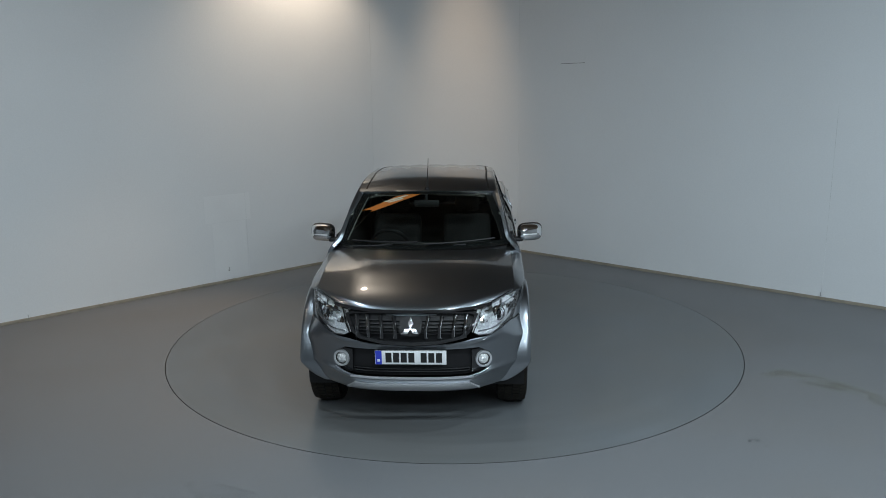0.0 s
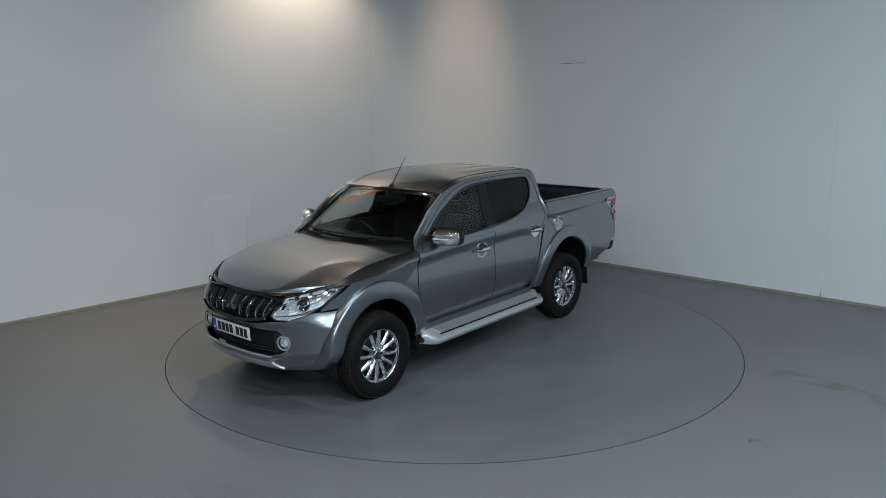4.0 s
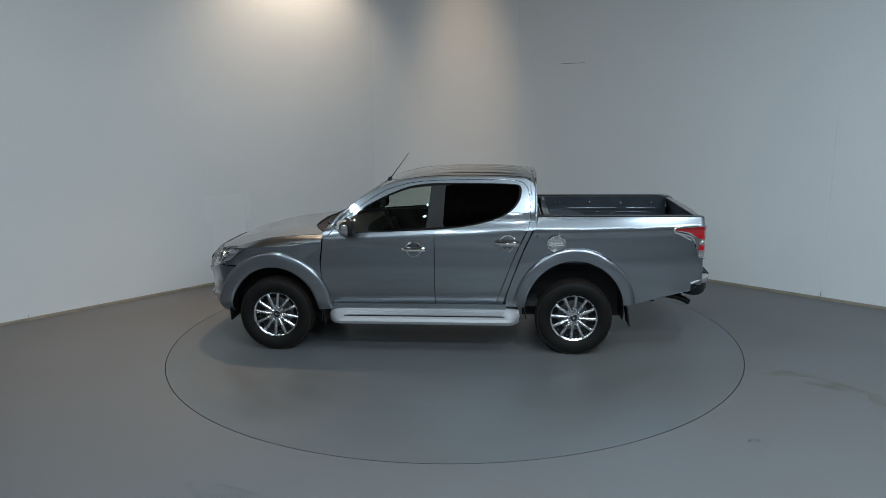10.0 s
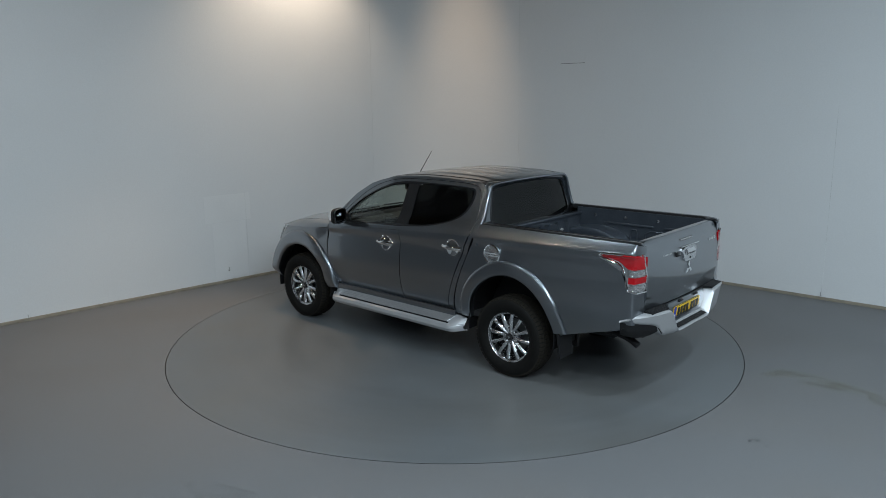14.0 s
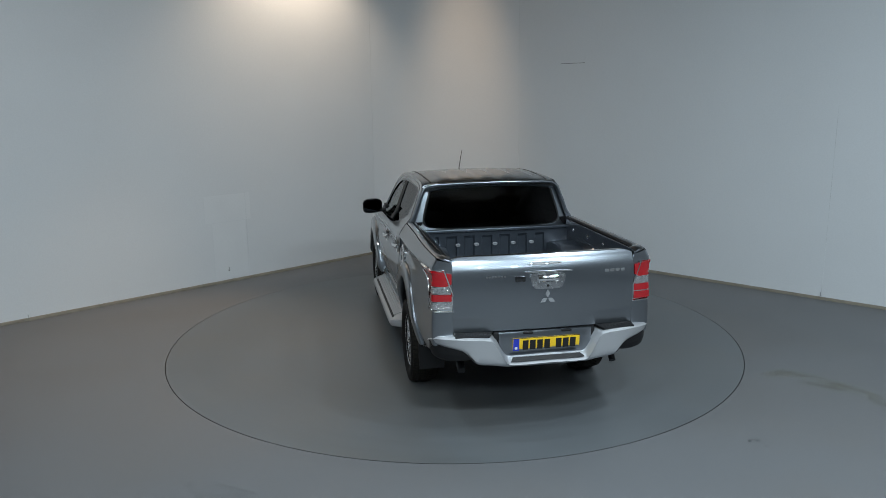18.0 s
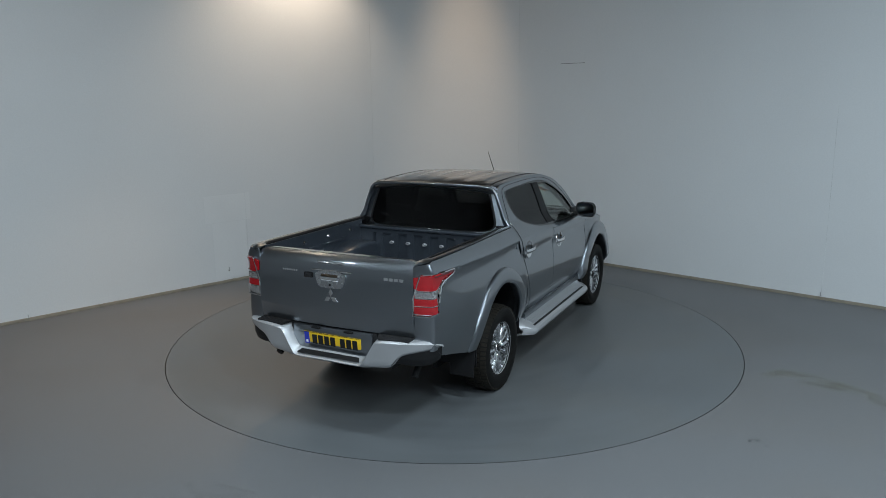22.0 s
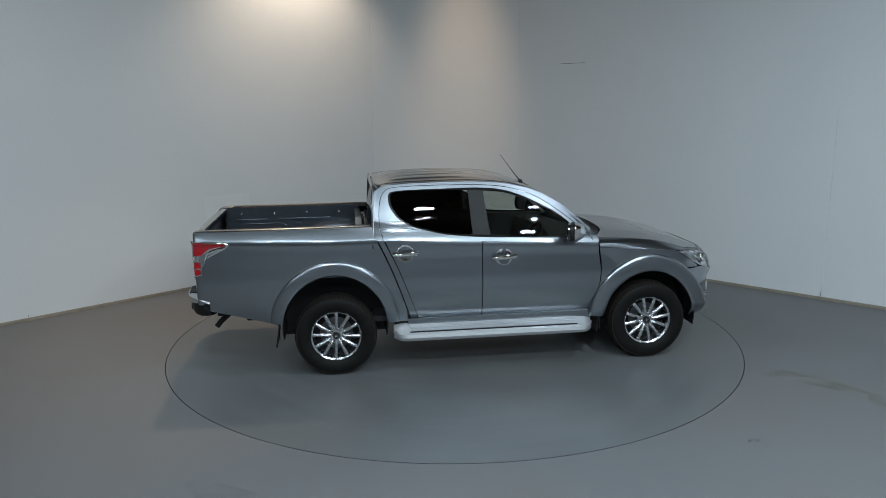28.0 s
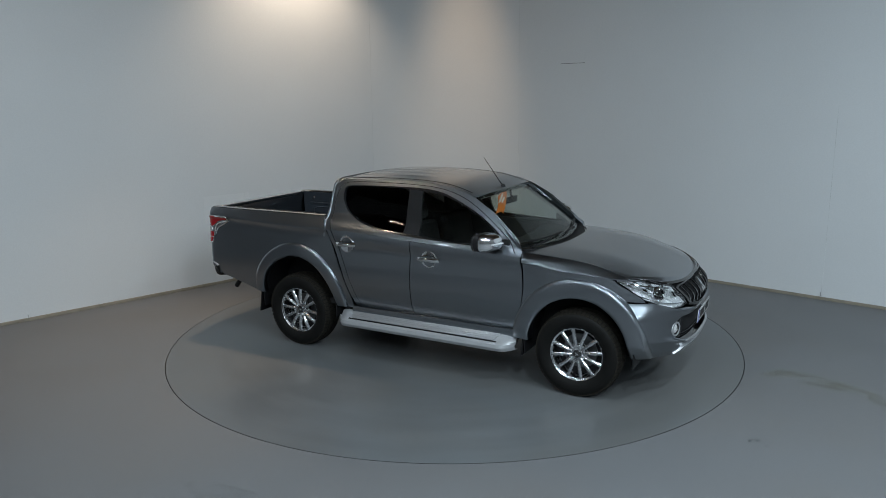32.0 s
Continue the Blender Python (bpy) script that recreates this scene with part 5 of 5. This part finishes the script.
# ---- door furniture ----
SWEEP = 0.34
for _g in (1, -1):
    for dr, hx, hz in (((door_fl, door_fr)[_g < 0], 0.075, 1.062), ((door_rl, door_rr)[_g < 0], -0.845, 1.128)):
        yy = HALF(hz)
        def dh(vf):
            return vf if _g > 0 else mirrored(vf)
        bowl = part("handle_bowl", dh(moved(lathe([(0.0, -0.004), (0.06, 0.002), (0.074, 0.009), (0.078, 0.009), (0.083, -0.004)], 36, "y"), pose(hx - 0.0, yy, hz))), CHROME, dr, "chrome handle bowl")
        for _k in range(20):
            _a = radians(18 * _k)
            part("bowl_bead", dh(moved(lathe([(0.0, 0.006), (0.005, 0.005), (0.0075, 0.0)], 8, "y"), pose(hx + 0.080 * math.cos(_a), yy + 0.004, hz + 0.080 * math.sin(_a)))), CHROME, bowl)
        part("handle", dh(slab(grid(lambda u, v: (hx + 0.115 - 0.23 * u, yy + 0.012 + 0.036 * math.sin(math.pi * clip(u, 0.03, 0.97)) ** 0.5 + 0.008 * math.sin(math.pi * v), hz - 0.017 + 0.038 * v - 0.006 * u), 20, 8), 0.014)), CHROME, dr, "chrome pull handle")
    # mirror
    def mr(vf):
        return vf if _g > 0 else mirrored(vf)

    def shell(u, v):
        a, b = u * math.pi * 2, v * math.pi / 2
        ca, sa = math.cos(a), math.sin(a)
        sx = math.copysign(abs(ca) ** 0.6, ca)
        sz = math.copysign(abs(sa) ** 0.6, sa)
        y = 0.968 + 0.114 * sx * math.cos(b) ** 0.5
        return (0.715 + 0.130 * math.sin(b) - SWEEP * (y - 0.87), y, 1.292 + 0.080 * sz * math.cos(b) ** 0.5)
    mir = part("door_mirror", mr(grid(shell, 32, 12)), CHROME, truck, "chrome-capped door mirror")
    part("mirror_housing", mr(merge(slab(grid(lambda u, v: (lambda p: (p[0] + 0.002 - 0.03 * v, p[1] * 1.0, p[2]))(shell(u, 0)), 32, 2), 0.012, (0.7, 0.965, 1.295)))), GLOSSBLACK, mir)
    part("mirror_rim", mr(grid(lambda u, v: (lambda p: (p[0] - 0.004, 0.968 + (p[1] - 0.968) * 1.03, 1.292 + (p[2] - 1.292) * 1.035))(shell(u, 0.20 * v)), 32, 6)), BLACK, mir, "black rim round the mirror glass")
    part("mirror_glass", mr(plate([(0.968 + 0.104 * math.copysign(abs(math.cos(a)) ** 0.6, math.cos(a)), 1.292 + 0.071 * math.copysign(abs(math.sin(a)) ** 0.6, math.sin(a))) for a in [k * math.pi / 16 for k in range(32)]],
                                  lambda y, z: (0.705 - SWEEP * (y - 0.87), y, z), 2, 32)), MIRROR, mir)
    part("mirror_arm", mr(merge(box(0.70, 0.80, 0.80, 0.90, 1.215, 1.25, 0.012), box(0.69, 0.86, 0.785, 0.815, 1.19, 1.30, 0.012))), BLACK, mir)
    strip = box(0.80, 0.842, 0.90, 1.03, 1.28, 1.292, 0.004)
    part("signal_strip", mr(([(x - SWEEP * (y - 0.90), y, z) for x, y, z in strip[0]], strip[1])), CLEARLENS, mir)
    # sill and side step
    part("sill", mr(slab(grid(lambda u, v: (0.93 - 1.76 * u, 0.80 + 0.035 * math.sin(math.pi * v * 0.6), 0.36 + 0.135 * v), 12, 6), 0.03)), PAINT, truck)
    part("door_strip", mr(slab(grid(lambda u, v: (0.90 - 1.62 * u, HALF(0.5) - 0.006, 0.482 + 0.008 * v), 12, 1), 0.01)), SILVER, truck)

    def step(u, v):
        k = abs(2 * u - 1)
        x = 0.935 - 1.90 * u
        pr = [(0.80, 0.446), (0.812, 0.446), (0.915, 0.394), (0.936, 0.384), (0.940, 0.392), (0.966, 0.378), (0.974, 0.348), (0.958, 0.318), (0.80, 0.305)]
        t = v * 8
        i = min(7, int(t))
        f = t - i
        y = pr[i][0] * (1 - f) + pr[i + 1][0] * f
        z = pr[i][1] * (1 - f) + pr[i + 1][1] * f
        e = max(0, (k - 0.88) / 0.12) ** 2
        return (x, 0.80 + (y - 0.80) * (1 - 0.62 * e), z - 0.012 * e * (1 if v < 0.5 else -0.5))
    st = part("side_step", mr(slab(grid(step, 60, 32), 0.008, (0, 0.88, 0.38))), SILVER, truck, "silver side step with black tread strips")
    def tread(u, v):
        ridge = 0.003 if int(v * 15) % 3 == 1 else 0.0
        return (0.80 - 1.64 * u - (0.05 if u < 0.5 else -0.05) * v, 0.812 + 0.102 * v, 0.4515 + ridge - 0.0515 * v)
    part("tread_plate", mr(slab(grid(tread, 20, 15), 0.008, (0, 0.88, 0))), STEPPLATE, st, "ribbed silver tread plate")
    part("tread_strip", mr(slab(grid(lambda u, v: (0.78 - 1.60 * u, 0.917 + 0.019 * v, 0.3975 - 0.010 * v), 20, 2), 0.006, (0, 0.9, 0))), BLACK, st, "black rubber tread strip")

fuel = part("fuel_flap", moved(lathe([(0.0, 0.014), (0.03, 0.014), (0.075, 0.012), (0.082, 0.016), (0.092, 0.010), (0.094, -0.004)], 40, "y"), pose(-1.315, BEDHALF(1.12), 1.12)), ALLOY, truck, "round chrome fuel flap")
part("flap_rim", moved(lathe([(0.076, 0.012), (0.083, 0.019), (0.093, 0.013), (0.094, 0.0)], 40, "y"), pose(-1.315, BEDHALF(1.12), 1.12)), CHROME, fuel)
for _z in (1.104, 1.124):
    part("flap_bar", box(-1.385, -1.245, BEDHALF(1.12) + 0.012, BEDHALF(1.12) + 0.020, _z, _z + 0.010, 0.003), SILVER, fuel)
ant = part("aerial_base", moved(lathe([(0.026, 0.0), (0.024, 0.012), (0.014, 0.028), (0.0, 0.032)], 16, "z"), pose(0.425, 0, roof_z(0.425, 0) - 0.003, 0, 18, 0)), BLACK, truck)
part("aerial_rod", tube([(0.425, 0, roof_z(0.425, 0) + 0.012), (0.395, 0, roof_z(0.425, 0) + 0.045), (0.215, 0, 1.938)], [0.008, 0.005, 0.0028], 8), BLACK, ant)


# ---- wheels ----
def wheel():
    """Tyre on a twelve-spoke alloy rim; y points out of the car."""
    w = new("wheel")
    w.parent = truck
    prof = [(0.225, 0.085), (0.245, 0.105), (0.285, 0.122), (0.325, 0.122), (0.352, 0.112), (0.368, 0.092), (0.374, 0.05), (0.376, 0.0),
            (0.374, -0.05), (0.368, -0.092), (0.352, -0.112), (0.31, -0.124), (0.25, -0.11), (0.225, -0.085), (0.225, 0.085)]
    tyre = part("tyre", lathe(prof, 72), RUBBER, w, "black road tyre")
    V, F = [], []
    for i in range(60):
        for j, (y0, y1) in enumerate(((-0.112, -0.066), (-0.058, -0.006), (0.006, 0.058), (0.066, 0.112))):
            a = 2 * math.pi * (i + (0.5 if j % 2 else 0)) / 60
            da = 2 * math.pi / 60 * 0.36
            b = box(-1, 1, y0, y1, 0, 1)
            r0, r1 = 0.362, 0.379 if abs(y0) < 0.07 and abs(y1) < 0.07 else 0.374
            q = []
            for x, y, z in b[0]:
                r = r0 + (r1 - r0) * z
                if abs(y) > 0.1 and z > 0.5:
                    r -= 0.010
                if abs(y) > 0.1 and z < 0.5:
                    r -= 0.012
                q.append(((r) * math.sin(a + x * da), y, r * math.cos(a + x * da)))
            k = len(V)
            V += q
            F += [tuple(t + k for t in f) for f in b[1]]
    part("tread", (V, F), TREAD, tyre, smooth=False)
    rim = part("rim", lathe([(0.226, 0.095), (0.232, 0.100), (0.236, 0.092), (0.218, 0.082), (0.212, 0.03), (0.205, -0.09), (0.228, -0.10)], 72), ALLOY, w, "silver twelve-spoke alloy rim")
    part("rim_well", lathe([(0.0, -0.03), (0.21, -0.03)], 48), BLACK, rim)
    part("brake_disc", lathe([(0.07, -0.012), (0.15, -0.012), (0.152, -0.022)], 48), ALLOYDARK, rim)
    for k in range(6):
        for g in (-1, 1):
            a0 = radians(60 * k + 90)

            def fn(u, v):
                r = 0.045 + 0.178 * u
                off = g * (0.0145 + 0.042 * u ** 1.05)
                half = 0.0125 + 0.005 * u
                t = off + (2 * v - 1) * half
                hgt = 0.075 + 0.012 * math.sin(math.pi * u) - 0.010 * (2 * v - 1) ** 2 + 0.010 * u
                return (r * math.cos(a0) - t * math.sin(a0), hgt, r * math.sin(a0) + t * math.cos(a0))
            part("spoke", slab(grid(fn, 10, 4), 0.035, (0, -1, 0)), ALLOY, rim)
        a0 = radians(60 * k + 60)
        part("nut_well", moved(lathe([(0.0, 0.002), (0.017, 0.002), (0.020, 0.006), (0.022, 0.0)], 16), pose(0.069 * math.cos(a0), 0.0655, 0.069 * math.sin(a0))), BLACK, rim)
        part("wheel_nut", moved(lathe([(0.0, 0.016), (0.006, 0.015), (0.0105, 0.009), (0.0115, 0.0)], 10), pose(0.069 * math.cos(a0), 0.068, 0.069 * math.sin(a0))), CHROME, rim)
    part("hub", lathe([(0.0, 0.078), (0.032, 0.078), (0.037, 0.068), (0.088, 0.064), (0.094, 0.03)], 36), ALLOY, rim)
    part("hub_cap", lathe([(0.0, 0.092), (0.026, 0.091), (0.032, 0.086), (0.034, 0.076)], 28), GLOSSBLACK, rim)
    for k in range(3):
        a0 = radians(90 + 120 * k)
        q = [(math.cos(a0) * x - math.sin(a0) * y, math.sin(a0) * x + math.cos(a0) * y) for x, y in ((0.0, 0.0), (0.009, 0.0055), (0.018, 0.0), (0.009, -0.0055))]
        part("cap_mark", slab(plate(q, lambda x, z: (x, 0.0935, z), 1, 8), 0.002, (0, 0, 0)), CHROME, rim)
    return w


w0 = wheel()
WY = 0.765
SPIN = {(1, 1): 8, (1, -1): 25, (-1, 1): 40, (-1, -1): 12}
for _x, _g in ((1, 1), (1, -1), (-1, 1), (-1, -1)):
    m = pose(1.5 * _x + OFF.x, _g * WY + OFF.y, 0.372, 0, 0, 0 if _g > 0 else 180) @ pose(0, 0, 0, 0, SPIN[(_x, _g)], 0)
    if (_x, _g) == (1, 1):
        w0.matrix_basis = m
    else:
        copy_thing(w0, m)

# ---- underside and arches ----
for _cx, _cz in ((ARCH_F, ARCH_Z), (ARCH_R, ARCH_ZR)):
    well = grid(lambda u, v: (_cx + 0.475 * math.cos(math.pi * (1.12 * u - 0.06)), 0.50 + 0.35 * v, _cz + 0.50 * math.sin(math.pi * (1.12 * u - 0.06))), 30, 3)
    both("wheel_well", slab(well, 0.01, (_cx, 0.7, 2)), BLACK, truck)
    both("well_wall", box(_cx - 0.5, _cx + 0.5, 0.46, 0.50, 0.30, 0.92), BLACK, truck)
both("chassis_rail", box(-2.35, 2.0, 0.36, 0.46, 0.44, 0.56, 0.01), BLACK, truck)
part("underbody", box(-0.95, 0.95, -0.80, 0.80, 0.40, 0.47, 0.01), BLACK, truck)
part("engine_tray", box(0.9, 2.12, -0.5, 0.5, 0.33, 0.42, 0.02), BLACK, truck)
part("bed_underside", box(-2.62, -0.95, -0.46, 0.46, 0.50, 0.60, 0.01), BLACK, truck)
part("rear_axle", tube([(-1.5, -0.66, 0.37), (-1.5, 0.66, 0.37)], 0.05, 12), BLACK, truck)
part("front_axle", tube([(1.5, -0.66, 0.37), (1.5, 0.66, 0.37)], 0.04, 12), BLACK, truck)
both("mud_flap", slab(grid(lambda u, v: (-2.00 - 0.05 * (1 - v), 0.64 + 0.21 * u, 0.29 + 0.32 * v), 4, 4), 0.012, (0, 0.7, 0.4)), BLACK, truck)
both("mud_flap", slab(grid(lambda u, v: (1.00 + 0.02 * v, 0.66 + 0.19 * u, 0.28 + 0.24 * v), 4, 4), 0.012, (0, 0.7, 0.4)), BLACK, truck)
both("air_dam", slab(grid(lambda u, v: (1.97 + 0.04 * v, 0.50 + 0.16 * u, 0.33 + 0.06 * v), 4, 3), 0.012, (0, 0.7, 0.4)), BLACK, truck)
part("firewall", box(0.86, 0.92, -0.74, 0.74, 0.47, 1.17), BLACK, truck)
part("engine_bay", box(0.92, 1.98, -0.47, 0.47, 0.42, 0.95), BLACK, truck)

# ---- cabin ----
part("cabin_floor", box(-1.15, 0.9, -0.78, 0.78, 0.47, 0.52), SEATMAT, truck)
both("door_card", slab(grid(lambda u, v: (0.85 - 1.85 * u, 0.78 - 0.02 * v, 0.52 + 0.70 * v), 8, 8), 0.02, (0, 3, 0.8)), TRIM, truck)
part("dashboard", slab(grid(lambda u, v: ((lambda y: (0.97 - 0.42 * v - 0.10 * y * y, y * 0.73, 1.175 - 0.02 * v + 0.03 * math.sin(v * 3) - (0.30 * max(0, v - 0.8) / 0.2)))(2 * u - 1)), 24, 14), 0.03, (0.7, 0, 0.8)), TRIM, truck)
part("headlining", slab(grid(lambda u, v: (-0.98 + 1.40 * u, -0.55 + 1.1 * v, roof_z(-0.98 + 1.40 * u, 0) - 0.05 - 0.03 * (2 * v - 1) ** 2), 12, 8), 0.01, (0, 0, 3)), HEADLINE, truck)


def seat(x, y, w):
    b = part("seat", box(x - 0.27, x + 0.27, y - w, y + w, 0.62, 0.80, 0.06, 3), SEATMAT, truck)
    m = pose(x - 0.25, y, 0.72, 0, -11, 0)
    part("seat_back", moved(box(-0.08, 0.08, -w, w, 0.0, 0.60, 0.06, 3), m), SEATMAT, b)
    for yy in ((0.0,) if w < 0.4 else (-0.4, 0.0, 0.4)):
        part("headrest", moved(box(-0.05, 0.06, yy - 0.13, yy + 0.13, 0.62, 0.80, 0.05, 3), m), SEATMAT, b)


seat(0.05, 0.37, 0.25)
seat(0.05, -0.37, 0.25)
seat(-0.60, 0.0, 0.64)
sw = part("steering_wheel", moved([(r[0], r[1], r[2]) for r in []] and None or (lambda vf: vf)(
    ([((0.18 + 0.016 * math.cos(b)) * math.cos(a), (0.18 + 0.016 * math.cos(b)) * math.sin(a), 0.016 * math.sin(b)) for a in [i * math.pi / 16 for i in range(32)] for b in [j * math.pi / 4 for j in range(8)]],
     [(i * 8 + j, ((i + 1) % 32) * 8 + j, ((i + 1) % 32) * 8 + (j + 1) % 8, i * 8 + (j + 1) % 8) for i in range(32) for j in range(8)])), pose(0.46, -0.37, 1.12, 0, -62, 0)), BLACK, truck)
part("wheel_boss", moved(box(-0.05, 0.05, -0.16, 0.16, -0.02, 0.02, 0.015), pose(0.46, -0.37, 1.12, 0, -62, 0)), BLACK, sw)
part("steering_column", tube([(0.47, -0.37, 1.10), (0.75, -0.37, 0.98)], 0.04, 10), BLACK, sw)
im = part("cabin_mirror", box(0.50, 0.53, -0.12, 0.12, 1.50, 1.565, 0.012), BLACK, truck)
part("mirror_stem", tube([(0.52, 0, 1.56), (0.50, 0, 1.62)], 0.012, 8), BLACK, im)
both("sun_visor", box(0.28, 0.46, 0.10, 0.50, 1.60, 1.615, 0.006), HEADLINE, truck)
both("grab_handle", tube([(0.66, 0.70, 1.44), (0.60, 0.665, 1.47), (0.50, 0.645, 1.54), (0.46, 0.65, 1.585)], 0.014, 8), HEADLINE, truck)
both("pillar_trim", slab(grid(lambda u, v: (lambda a: (a[0] - 0.03 - 0.03 * v, a[1] * 0.975, a[2] - 0.012))(screen(1 - 0.01 - 0.03 * v, u)), 12, 3), 0.01), HEADLINE, truck)

# orange banner's reflection, drawn as a diagonal shape in the windscreen's top corner, driver's side
RIB = [(0.055, 0.62), (0.11, 0.69), (0.27, 0.905), (0.40, 0.965), (0.47, 0.965), (0.30, 0.80), (0.125, 0.60), (0.13, 0.64)]
banner_shape = part("banner_reflection", slab(plate(RIB, lambda u, v: screen(u, v, -0.008), 3, 40), 0.002), ORANGE, truck, "orange ribbon with white lines, a banner's reflection drawn on the glass")
for _a, _b in (((0.19, 0.80), (0.35, 0.93)), ((0.22, 0.79), (0.32, 0.87))):
    part("text_bar", slab(grid(lambda u, v: screen(_a[0] + (_b[0] - _a[0]) * u + 0.012 * v, _a[1] + (_b[1] - _a[1]) * u - 0.013 * v, -0.005), 8, 1), 0.001), WHITEINK, banner_shape)


# ---- movement ----
def motions():
    turn = [(0, -87.77), (6, -32.0), (9, -4.94), (13, 31.93), (19, 88.23), (23, 125.65), (28, 171.96), (32, 208.28)]
    rows = [(t, pose(0, 0, 0.001, 0, 0, 180 - a)) for t, a in turn]
    walk(truck, rows)
    walk(turntable, [(t, pose(0, 0, 0, 0, 0, 180 - a)) for t, a in turn])


motions()
